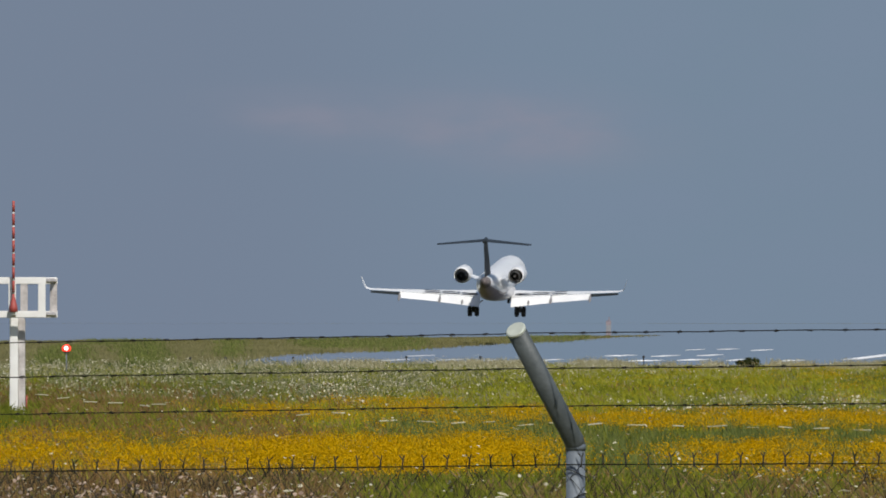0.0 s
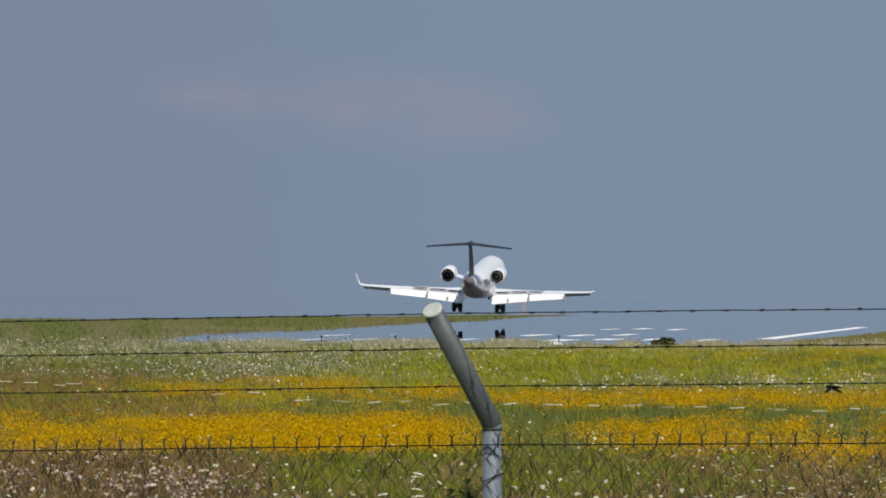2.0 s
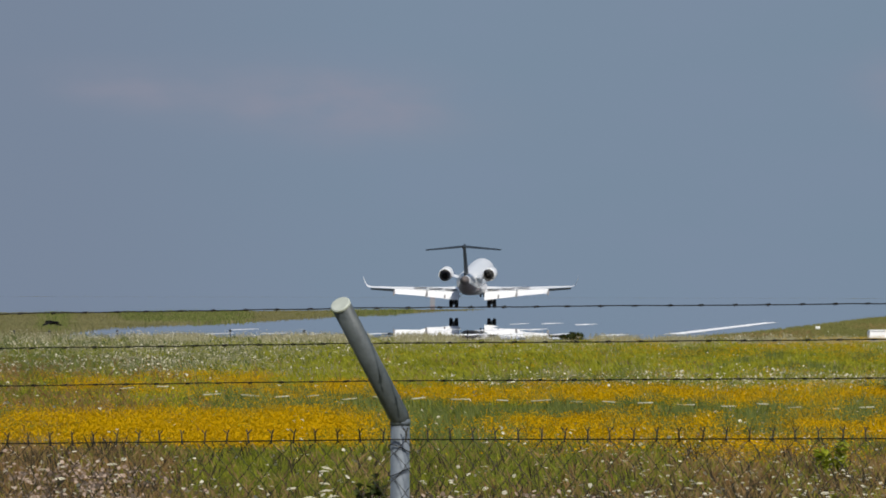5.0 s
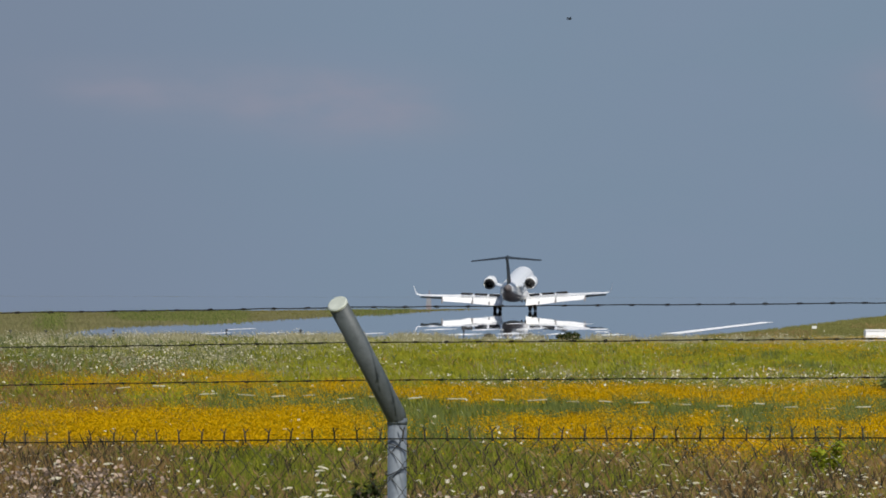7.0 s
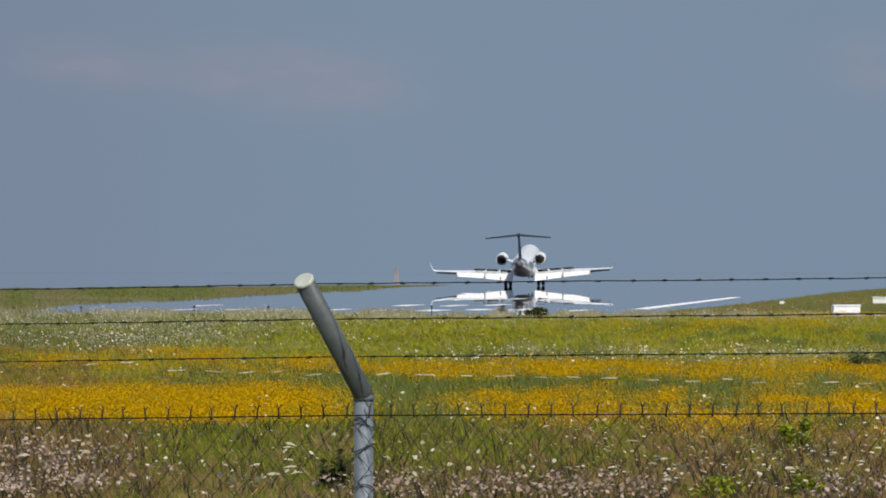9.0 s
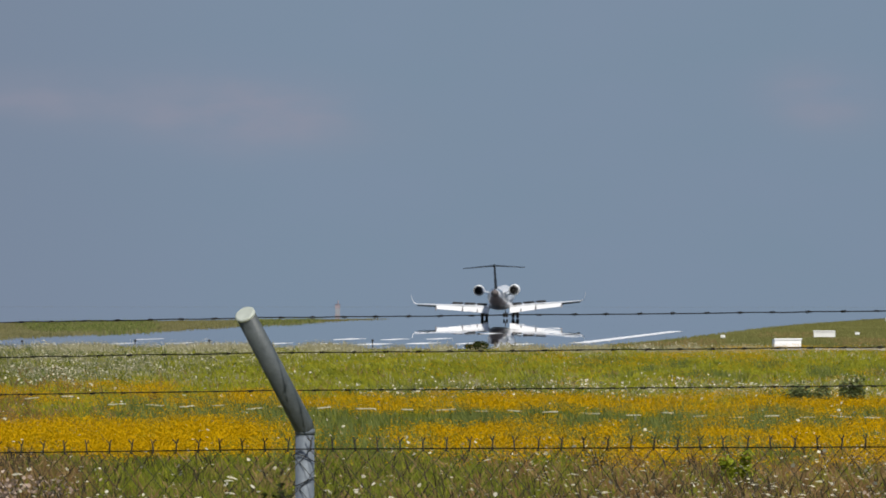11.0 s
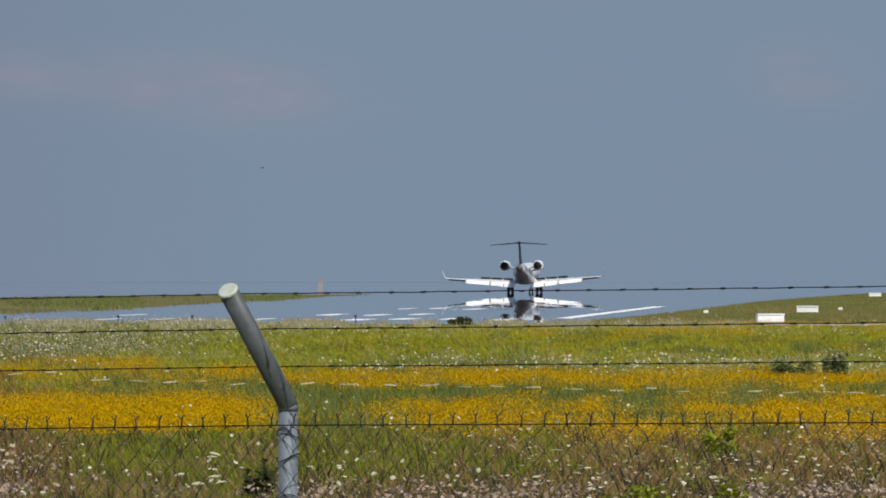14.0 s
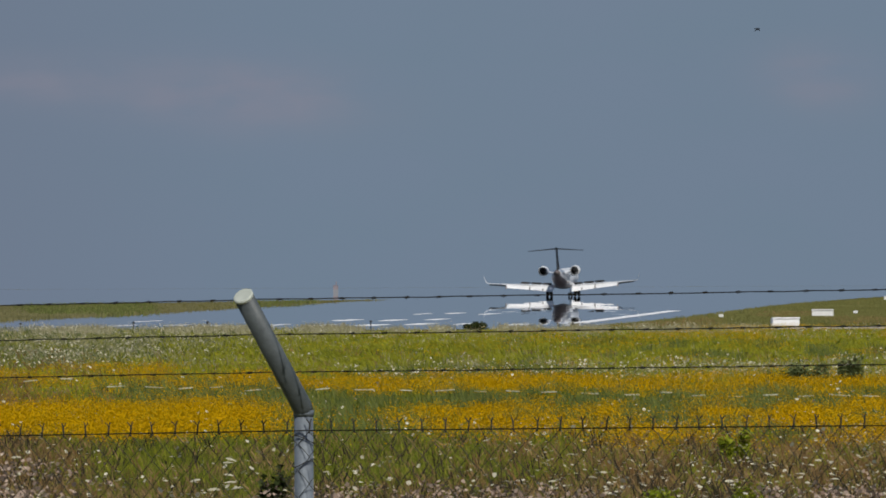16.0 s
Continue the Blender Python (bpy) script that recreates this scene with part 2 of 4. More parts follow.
M_LEAF_B = material("bright_leaves", (0.130, 0.180, 0.008), (0.400, 0.420, 0.035), 0.7, scale=3, island=0.7, spec=0.1, leaf=0.3)
M_LEAF_M = material("grey_green_leaves", (0.050, 0.072, 0.024), (0.175, 0.205, 0.072), 0.75, scale=3, island=0.7, spec=0.1, leaf=0.2)
M_BUSH = material("dusty_bush_leaves", (0.085, 0.115, 0.040), (0.270, 0.300, 0.120), 0.75, scale=3, island=0.6, spec=0.1, leaf=0.3)
M_BIRD = material("dark_feathers", (0.004, 0.004, 0.005), (0.012, 0.011, 0.012), 0.9, scale=20, spec=0.1)


# ---- building helpers ----
def thing(name, label, category, m=None, group="", kind=""):
    ob = new(name)
    ob.empty_display_size = 0.2
    if m is not None:
        ob.matrix_basis = m
    return tagged(ob, label, category, group, kind)


def part(name, bm, mat, parent=None, label="", smooth=False, m=None):
    me = bpy.data.meshes.new(name)
    bmesh.ops.recalc_face_normals(bm, faces=bm.faces[:])
    if smooth:
        for f in bm.faces:
            f.smooth = True
    bm.to_mesh(me)
    bm.free()
    me.materials.append(mat)
    ob = new(name, me)
    ob.parent = parent
    if m is not None:
        ob.matrix_basis = m
    return tagged(ob, label)


def box(bm, x0, x1, y0, y1, z0, z1, bevel=0.0):
    vs = [bm.verts.new(p) for p in itertools.product((x0, x1), (y0, y1), (z0, z1))]
    fs = [bm.faces.new([vs[i] for i in f]) for f in
          ((0, 1, 3, 2), (4, 6, 7, 5), (0, 4, 5, 1), (2, 3, 7, 6), (0, 2, 6, 4), (1, 5, 7, 3))]
    if bevel:
        es = list({e for f in fs for e in f.edges})
        bmesh.ops.bevel(bm, geom=es, offset=bevel, segments=2, affect="EDGES")
    return bm


def loops(bm, rings, caps=(True, True)):
    """Skins a list of closed rings of points."""
    vs = [[bm.verts.new(p) for p in ring] for ring in rings]
    k = len(vs[0])
    for a, b in zip(vs, vs[1:]):
        for i in range(k):
            bm.faces.new((a[i], a[(i + 1) % k], b[(i + 1) % k], b[i]))
    if caps[0]:
        bm.faces.new(vs[0][::-1])
    if caps[1]:
        bm.faces.new(vs[-1])
    return bm


def tube(bm, points, r, sides=8, caps=True):
    """A round bar along points; r: one radius or one per point."""
    pts = [Vector(p) for p in points]
    rings = []
    for i, p in enumerate(pts):
        d = (pts[min(i + 1, len(pts) - 1)] - pts[max(i - 1, 0)]).normalized()
        a = d.cross(Vector((0.31, 0.17, 0.93))).normalized()
        b = d.cross(a)
        rr = r if isinstance(r, (int, float)) else r[i]
        rings.append([p + (a * math.cos(t) + b * math.sin(t)) * rr for t in
                      (2 * math.pi * j / sides for j in range(sides))])
    return loops(bm, rings, (caps, caps))


def bm_new():
    return bmesh.new()


def flat(name, pts, z, mat, label="", parent=None, kind="", category=""):
    bm = bm_new()
    bm.faces.new([bm.verts.new((x, y, z)) for x, y in pts])
    ob = part(name, bm, mat, parent, label)
    return tagged(ob, "", category, "", kind)


# ---- ground, runway ----
K = 0.0457                            # the runway's heading: x gained per metre of y
bm = bm_new()
xs = [-4900, -900, -200, -60, -20, 20, 60, 200, 900, 4900]
ys = [-4900, -900, -200, 0, 100, 200, 400, 800, 1600, 4900]
grid = [[bm.verts.new((x, y, 0)) for x in xs] for y in ys]
for j in range(len(ys) - 1):
    for i in range(len(xs) - 1):
        bm.faces.new((grid[j][i], grid[j][i + 1], grid[j + 1][i + 1], grid[j + 1][i]))
tagged(part("ground", bm, M_SOIL), "flat meadow soil with sparse green growth", "ground", kind="structure")

LEFT_EDGE = [(-1500, 100), (-780, 88), (-725, 75), (-664, 67), (-534, 61), (-394, 55), (-264, 47), (-134, 40), (-60, 36), (10, 33.4)]
LEFT_TOP = [(0, 33.2), (-300, 36), (-620, 40), (-900, 42), (-1500, 46)]
RIGHT_EDGE = [(400, 86), (420, 80), (513, 71), (560, 65), (621, 57), (702, 46), (744, 42), (875, 32.5), (920, 31)]
mid = [ground_at(u, w) for u, w in LEFT_EDGE]
top = [ground_at(u, w) for u, w in LEFT_TOP]
right = [ground_at(u, w) for u, w in RIGHT_EDGE]
near_left = ground_at(-700, 87)
pts = [near_left] + [p for p in right] + [(130, 4800), (-400, 4800)] + [ground_at(-2600, 40)] + top[::-1] + mid[::-1][:-1]
tarmac = flat("runway", pts, 0.02, M_TARMAC, "hot grey runway tarmac mirroring the sky like water", None, "structure", "runway")
# mirror sheet added over the far ground to give its mirage of the sky
flat("far_mirage", [(130, 4800), *right[5:][::-1], (70, 1900), (420, 1900), (900, 4800)][::-1], 0.015, M_TARMAC,
     "distant flat ground with a mirror sheet added as its heat mirage", None, "structure", "apron")
flat("gravel_path", [ground_at(u, w) for u, w in ((640, 85.5), (1500, 85.0), (1500, 89), (680, 88.5))], 0.02, M_STONE,
     "pale gravel track crossing the meadow", None, "structure", "path")


def stripe(u, w, length, width, parent):
    x, y = ground_at(u, w)
    bm = bm_new()
    box(bm, -width / 2, width / 2, -length / 2, length / 2, 0, 0.012)
    bmesh.ops.rotate(bm, verts=bm.verts[:], cent=(0, 0, 0), matrix=Matrix.Rotation(-math.atan(K), 3, "Z"))
    bmesh.ops.translate(bm, verts=bm.verts[:], vec=(x, y, 0.021))
    return part("marking", bm, M_MARK, parent)


# threshold bars in three rows: place across, apparent width, both in 1/24000 rad
for w, bars in ((77.5, ((-459, 30), (-360, 28), (-299, 26), (-183, 32), (-106, 46), (-17, 56), (68, 50), (150, 42), (240, 46))),
                (69.0, ((-414, 26), (-60, 42), (20, 38), (98, 36))), (58.5, ((72, 24), (130, 30), (190, 32)))):
    for u, wide in bars:
        stripe(u, w + 0.8 * math.sin(u), 18 if w > 75 else 22, max(0.35, wide * EYE_Z / w - 0.5), tarmac)
bm = bm_new()
x0, y0 = ground_at(345, 76.5)
x1, y1 = ground_at(518, 55)
bm.faces.new([bm.verts.new(p) for p in ((x0 - 0.5, y0, 0.03), (x0 + 0.5, y0, 0.03), (x1 + 0.5, y1, 0.03), (x1 - 0.5, y1, 0.03))])
part("edge_line", bm, M_MARK, tarmac, "long white painted edge line")


# ---- aircraft: a twin-engined regional jet, origin on the ground between the main wheels, nose to +y ----
def ellipse_ring(y, z, rx, rz, n=28, x=0.0):
    return [(x + rx * math.sin(2 * math.pi * i / n), y, z + rz * math.cos(2 * math.pi * i / n)) for i in range(n)]


FOIL = [(0.0, 0.0), (0.02, 0.35), (0.10, 0.75), (0.3, 1.0), (0.6, 0.72), (1.0, 0.04),
        (1.0, -0.04), (0.6, -0.42), (0.3, -0.6), (0.10, -0.5), (0.02, -0.25)]


def foil_ring(x, y_le, chord, z, thick, upright=False, droop=0.0):
    """One wing section; droop: degrees by which its tail is turned down."""
    out = []
    for f, h in FOIL:
        a, b = -f * chord, h * thick * chord * 0.5
        c, s = math.cos(radians(droop)), math.sin(radians(droop))
        dy, dz = a * c + b * s * 0, b + a * s
        out.append((x + b, y_le + a, z) if upright else (x, y_le + dy, z + dz))
    return out


ENG_Z = 3.80


def build_aircraft():
    jet = thing("regional_jet", "white twin-engined regional jet with a dark T-tail landing", "aircraft")
    bm = bm_new()
    prof = [(18.6, 2.2, 0.05, 0.05), (18.2, 2.25, 0.45, 0.42), (17.4, 2.37, 0.85, 0.8), (16.2, 2.56, 1.16, 1.14),
            (14.8, 2.68, 1.32, 1.32), (13, 2.72, 1.345, 1.345), (-3, 2.72, 1.345, 1.345), (-6, 2.82, 1.28, 1.25),
            (-9, 3.08, 1.02, 0.98), (-11.2, 3.34, 0.66, 0.66), (-13.0, 3.55, 0.32, 0.34), (-13.6, 3.6, 0.12, 0.14)]
    fus = part("fuselage", loops(bm, [ellipse_ring(*p) for p in prof]), M_WHITE, jet, smooth=True)
    # underside of the tail cone, its shade painted grey on a shell just proud of the skin
    bm = bm_new()
    tail = [(-3.4, 2.73, 1.355, 1.355), (-6, 2.82, 1.295, 1.265), (-9, 3.08, 1.035, 0.995), (-11.2, 3.34, 0.675, 0.675), (-12.9, 3.54, 0.33, 0.35)]
    rows = []
    for y, z, rx, rz in tail:
        rows.append([bm.verts.new((rx * math.sin(a), y, z + rz * math.cos(a))) for a in
                     (radians(122 + 116 * i / 14) for i in range(15))])
    for a, b in zip(rows, rows[1:]):
        for i in range(14):
            bm.faces.new((a[i], a[i + 1], b[i + 1], b[i]))
    part("tail_underside", bm, M_TAIL, fus, "tail underside with its shade in the colour", True)
    bm = bm_new()
    loops(bm, [ellipse_ring(-12.1, 3.444, 0.51, 0.516), ellipse_ring(-13.0, 3.55, 0.345, 0.365), ellipse_ring(-13.62, 3.6, 0.14, 0.16)], (False, True))
    part("tail_cone", bm, M_CONE, fus, "dark scorched tail cone", True)
    # cabin windows
    wbm = bm_new()
    box(wbm, -0.012, 0.012, -0.13, 0.13, -0.19, 0.19)
    pane = part("cabin_window", wbm, M_GLASS, fus, m=pose(1.315, 12, 2.98))
    for side in (1, -1):
        for i in range(22):
            if side == 1 and i == 0:
                continue
            w = pane.copy()
            scene.collection.objects.link(w)
            w.matrix_basis = pose(1.315 * side, 12 - i * 0.78, 2.98)
    bm = bm_new()
    box(bm, -0.85, 0.85, 16.2, 16.9, 2.95, 3.28, 0.08)
    part("windscreen", bm, M_GLASS, fus, "dark cockpit windscreen")
    # belly fairing under the wing
    bm = bm_new()
    loops(bm, [ellipse_ring(6.2, 1.85, 0.5, 0.25), ellipse_ring(4.5, 1.68, 1.3, 0.55), ellipse_ring(0, 1.65, 1.5, 0.65),
               ellipse_ring(-3, 1.75, 1.25, 0.55), ellipse_ring(-4.6, 2.0, 0.5, 0.25)])
    part("belly_fairing", bm, M_FAIRING, fus, "pale grey belly fairing", True)
    spoilers, gears = [], []
    for s in (1, -1):
        bm = bm_new()
        st = [(1.0, 4.4, 5.6, 1.42, 0.13), (3.6, 2.85, 3.75, 1.56, 0.12), (7.4, 0.75, 2.35, 1.80, 0.11), (10.9, -1.15, 1.35, 2.05, 0.10)]
        wing = part("wing", loops(bm, [foil_ring(s * x, y, c, z, t) for x, y, c, z, t in st]), M_WING, jet, smooth=False)
        bm = bm_new()
        loops(bm, [foil_ring(s * 10.9, -1.15, 1.35, 2.05, 0.12), foil_ring(s * 11.25, -1.6, 1.05, 2.2, 0.16),
                   foil_ring(s * 11.40, -2.0, 0.85, 2.55, 0.24), foil_ring(s * 11.60, -2.6, 0.5, 3.2, 0.24)])
        part("winglet", bm, M_WHITE, wing, "upturned white winglet")
        # flaps lowered behind the trailing edge, in two panels, and the aileron
        for x_in, x_out, droop, ch in ((1.38, 4.80, 36, 1.32), (4.92, 8.30, 36, 1.00)):
            bm = bm_new()
            ring = []
            for x, c in ((x_in, ch), (x_out, ch * 0.80)):
                f = (x - 1.0) / 9.9
                te = 4.4 - 5.6 + f * (-1.2) + 0.25
                if x < 3.6:
                    te = -1.2 + (x - 1.0) / 2.6 * 0.3 + 0.2
                else:
                    te = -0.9 - (x - 3.6) / 7.3 * 1.6 + 0.2
                z = 1.36 + (x - 1.0) * 0.064
                ring.append(foil_ring(s * x, te, c, z, 0.13, droop=droop))
            part("flap", loops(bm, ring), M_WING, wing, "lowered white flap")
        for x_f in (4.86, 8.33, 2.9):
            bm = bm_new()
            yb = -0.9 - max(0, x_f - 3.6) / 7.3 * 1.6
            zb = 1.30 + (x_f - 1.0) * 0.064
            tube(bm, [(s * x_f, yb + 1.2, zb - 0.02), (s * x_f, yb + 0.2, zb - 0.14), (s * x_f, yb - 0.75, zb - 0.42), (s * x_f, yb - 1.1, zb - 0.62)],
                 [0.04, 0.13, 0.12, 0.03], 8)
            part("flap_track_fairing", bm, M_BELLY, wing, "grey flap track fairing", True)
        # the fin's dark colour here stands for shade under the outer wing
        bm = bm_new()
        loops(bm, [foil_ring(s * 8.42, -1.55, 0.62, 1.74, 0.36, droop=14), foil_ring(s * 10.8, -2.35, 0.48, 1.93, 0.34, droop=14)])
        part("aileron", bm, M_FIN, wing, "aileron darkened for the shaded wing underside")
        # spoilers: the shade on the raised panels is put in as a dark colour
        for x_a, x_b in ((1.75, 3.05), (3.25, 4.75), (4.95, 6.3)):
            bm = bm_new()
            box(bm, 0, x_b - x_a, -0.66, 0, -0.018, 0.018)
            if s < 0:
                bmesh.ops.scale(bm, vec=(-1, 1, 1), verts=bm.verts[:])
            yy = 0.05 - max(0.0, x_a - 3.6) / 7.3 * 1.6
            zz = 1.60 + (x_a - 1.0) * 0.068
            sp = part("spoiler", bm, M_DARK, wing, "wing spoiler panel, dark as when raised and shaded", m=pose(s * x_a, yy, zz, 0, -3.6 * s, -12 * s))
            spoilers.append((sp, s * x_a, yy, zz, s))
        # engine
        eng = part("engine", loops(bm_new(), [ellipse_ring(y, ENG_Z, r, r, 24, s * 2.36) for y, r in
                   ((-4.9, 0.60), (-5.0, 0.66), (-5.5, 0.72), (-6.6, 0.74), (-8.0, 0.72), (-8.9, 0.65), (-8.92, 0.61), (-8.0, 0.60), (-6.0, 0.58), (-5.1, 0.57))],
                   (False, False)), M_WHITE, jet, "white engine nacelle", True)
        bm = bm_new()
        loops(bm, [ellipse_ring(y, ENG_Z, r, r, 20, s * 2.32) for y, r in ((-7.6, 0.5), (-8.8, 0.47), (-9.5, 0.40), (-9.52, 0.37), (-8.4, 0.38))], (False, False))
        part("exhaust_nozzle", bm, M_BURNT, eng, "scorched dark exhaust nozzle", True)
        bm = bm_new()
        loops(bm, [ellipse_ring(y, ENG_Z, r, r, 16, s * 2.32) for y, r in ((-7.5, 0.58), (-7.52, 0.3), (-8.6, 0.24), (-9.7, 0.05))])
        part("exhaust_cone", bm, M_BURNT, eng, "dark exhaust cone", True)
        bm = bm_new()
        loops(bm, [ellipse_ring(y, ENG_Z, r, r, 20, s * 2.32) for y, r in ((-5.6, 0.58), (-5.62, 0.2), (-5.2, 0.05))])
        part("fan", bm, M_DARK, eng, "dark engine fan", True)
        bm = bm_new()
        loops(bm, [foil_ring(s * 0.75, -5.6, 3.0, 3.35, 0.10), foil_ring(s * 1.62, -5.7, 2.9, 3.6, 0.10)])
        part("pylon", bm, M_WHITE, eng, "white engine pylon")
        # main gear
        gear = part("main_gear", tube(bm_new(), [(s * 2.0, 0.05, 2.0), (s * 2.05, 0, 0.46)], 0.10, 10), M_BARE, jet, "bare metal main landing gear leg", True)
        bm = bm_new()
        tube(bm, [(s * 1.6, 0, 0.42), (s * 2.5, 0, 0.42)], 0.07, 8)
        part("axle", bm, M_BARE, gear)
        bm = bm_new()
        tube(bm, [(s * 2.05, 0, 0.8), (s * 1.2, 0.1, 1.45)], 0.05, 8)
        part("side_strut", bm, M_BARE, gear)
        bm = bm_new()
        box(bm, s * 2.22 - 0.02, s * 2.22 + 0.02, -0.35, 0.45, 0.75, 1.5, 0.01)
        part("gear_door", bm, M_WHITE, gear, "white gear door")
        for xw in (1.75, 2.35):
            wheel(s * xw, 0, 0.46, 0.46, 0.36, gear)
        gears.append(gear)
    # fin and tailplane
    bm = bm_new()
    fin = part("fin", loops(bm, [foil_ring(0, -7.6, 5.0, 3.4, 0.10, True), foil_ring(0, -9.6, 3.6, 5.6, 0.10, True), foil_ring(0, -11.2, 2.7, 7.0, 0.11, True)]),
               M_FIN, jet, "dark painted tail fin")
    bm = bm_new()
    loops(bm, [ellipse_ring(-10.6, 7.1, 0.03, 0.03, 12), ellipse_ring(-11.2, 7.1, 0.17, 0.2, 12), ellipse_ring(-13.4, 7.1, 0.17, 0.2, 12), ellipse_ring(-14.4, 7.1, 0.03, 0.03, 12)])
    part("tail_fairing", bm, M_FIN, fin, "dark fairing at the fin's top", True)
    for s in (1, -1):
        bm = bm_new()
        loops(bm, [foil_ring(s * 0.1, -11.0, 2.3, 7.05, 0.12), foil_ring(s * 4.05, -12.8, 1.15, 6.80, 0.12)])
        part("tailplane", bm, M_FIN, jet, "dark tailplane")
        bm = bm_new()
        loops(bm, [foil_ring(s * 0.3, -13.3, 0.6, 7.05, 0.18), foil_ring(s * 3.95, -13.95, 0.38, 6.80, 0.16)])
        part("elevator", bm, M_FIN, jet, "grey elevator")
    ng = part("nose_gear", tube(bm_new(), [(0, 15.1, 1.4), (0, 15.0, 0.03)], 0.07, 8), M_BARE, jet, "bare metal nose gear leg", True)
    for xw in (-0.2, 0.2):
        wheel(xw, 15.0, 0.03, 0.30, 0.2, ng)
    return jet, spoilers, gears


def wheel(x, y, z, r, width, parent):
    bm = bm_new()
    h = width / 2
    ring = [(-h * 0.6, r * 0.62), (-h, r * 0.80), (-h * 0.75, r * 0.96), (0, r), (h * 0.75, r * 0.96), (h, r * 0.80), (h * 0.6, r * 0.62)]
    loops(bm, [[(x + a, y + rr * math.cos(t), z + rr * math.sin(t)) for t in (2 * math.pi * j / 20 for j in range(20))] for a, rr in ring])
    tyre = part("tyre", bm, M_TYRE, parent, "black rubber tyre", True)
    return tyre


JET, SPOILERS, GEARS = build_aircraft()


# ---- fence: chain link with an inclined arm and three strands of barbed wire ----
FY, FU = 40.0, -139.0
FX = FU * FY / LENS
PSI = radians(32)
ALONG, OUT = Vector((math.cos(PSI), -math.sin(PSI), 0.0095)), Vector((-math.sin(PSI), -math.cos(PSI), 0))
POST = Vector((FX, FY, 0))
MESH_TOP = 1.965
BEND_Z = EYE_Z - 226 * FY / LENS
ARM = Vector((0, 0, 0.332)) + OUT * 0.325


def run(a):
    """A step along the fence line, which falls a little more on the near side of the post."""
    return ALONG * a + Vector((0, 0, 0.0072 * min(a, 0.0)))


def build_fence():
    fence = thing("fence", "grey steel chain-link fence with an outward arm and barbed wire", "fence", Matrix.Translation(POST))
    bend = Vector((0, 0, BEND_Z))
    post = part("post", tube(bm_new(), [(0, 0, -0.3), bend - Vector((0, 0, 0.012))], 0.0285, 20), M_GALV, fence, "galvanised round steel post", True)
    bm = bm_new()
    tube(bm, [bend - Vector((0, 0, 0.02)), bend - Vector((0, 0, 0.002))], 0.0305, 20)
    part("collar", bm, M_GALV, post, "steel collar at the bend", True)
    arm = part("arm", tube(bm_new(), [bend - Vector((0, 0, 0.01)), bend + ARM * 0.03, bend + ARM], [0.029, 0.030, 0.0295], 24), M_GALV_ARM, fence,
               "round steel arm leaning outwards, shade in its colour", True)
    d = ARM.normalized()
    bm = bm_new()
    tube(bm, [bend + ARM, bend + ARM + d * 0.006, bend + ARM + d * 0.009], [0.0305, 0.0305, 0.027], 24)
    part("cap", bm, M_CAP, arm, "pale flat end cap")
    # barbed wire on the upper side of the arm
    up = (Vector((0, 0, 1)) - d * d.z).normalized()
    rnd = random.Random(5)
    for f, sag in ((0.91, 0.012), (0.60, 0.012), (0.265, 0.010)):
        base = bend + ARM * f + up * 0.034
        pts = []
        for i in range(61):
            a = -3.0 + i * 0.1
            pts.append(base + run(a) + Vector((0, 0, -sag * (1 - ((a + 0.2) / 3) ** 2) * 0.3 + sag * 0.2 + rnd.uniform(-0.0012, 0.0012))))
        strand = part("barbed_wire", tube(bm_new(), pts, 0.0018, 5), M_WIRE, fence, "rusted strand of barbed wire")
        bm = bm_new()
        a = -2.98
        while a < 2.95:
            c = base + run(a) + Vector((0, 0, -sag * (1 - ((a + 0.2) / 3) ** 2) * 0.3 + sag * 0.2))
            tube(bm, [c - ALONG * 0.008, c + ALONG * 0.008], 0.0031, 5)
            for q in range(2):
                ang = rnd.uniform(0, 3.14)
                v = (up * math.cos(ang) + OUT * math.sin(ang)) * 0.007 + ALONG * rnd.uniform(-0.006, 0.006)
                tube(bm, [c - v, c + v], 0.0012, 4)
            a += 0.113 + rnd.uniform(-0.008, 0.008)
        tagged(part("barb_set", bm, M_WIRE, strand), kind="stuff")
    # chain link
    pitch, front = 0.0786, OUT * 0.033
    bm = bm_new()
    verts, faces = [], []

    def seg(p, q, r):
        dd = (q - p).normalized()
        a_ = dd.cross(OUT).normalized() * r
        b_ = dd.cross(a_).normalized() * r
        k = len(verts)
        for c in (p, q):
            verts.extend((c + a_, c + b_, c - a_, c - b_))
        for i in range(4):
            faces.append((k + i, k + (i + 1) % 4, k + 4 + (i + 1) % 4, k + 4 + i))

    n_rows = 25
    for i in range(-38, 39):
        for row in range(n_rows):
            z0 = MESH_TOP - 0.004 - row * 0.0786
            for zig in (1, -1):
                p = run((i + 0.5) * pitch) + front + Vector((0, 0, z0)) + OUT * 0.003 * zig
                q = run((i + 0.5 + 0.5 * zig) * pitch) + front + Vector((0, 0, z0 - 0.0393)) + OUT * 0.003 * zig
                e = run((i + 0.5) * pitch) + front + Vector((0, 0, z0 - 0.0786)) + OUT * 0.003 * zig
                jit = Vector((0, 0, rnd.uniform(-0.002, 0.002)))
                seg(p + (jit if row else Vector()), q, 0.00105)
                seg(q, e, 0.00105)
        # twisted ends above the top wire
        t = run((i + 0.5) * pitch) + front + Vector((0, 0, MESH_TOP))
        hook = ALONG * rnd.choice((-1, 1)) * rnd.uniform(0.004, 0.010)
        seg(t - Vector((0, 0, 0.012)), t + Vector((0, 0, 0.017)) + hook * 0.4, 0.0029)
        seg(t + Vector((0, 0, 0.017)) + hook * 0.4, t + Vector((0, 0, 0.031)) + hook, 0.0022)
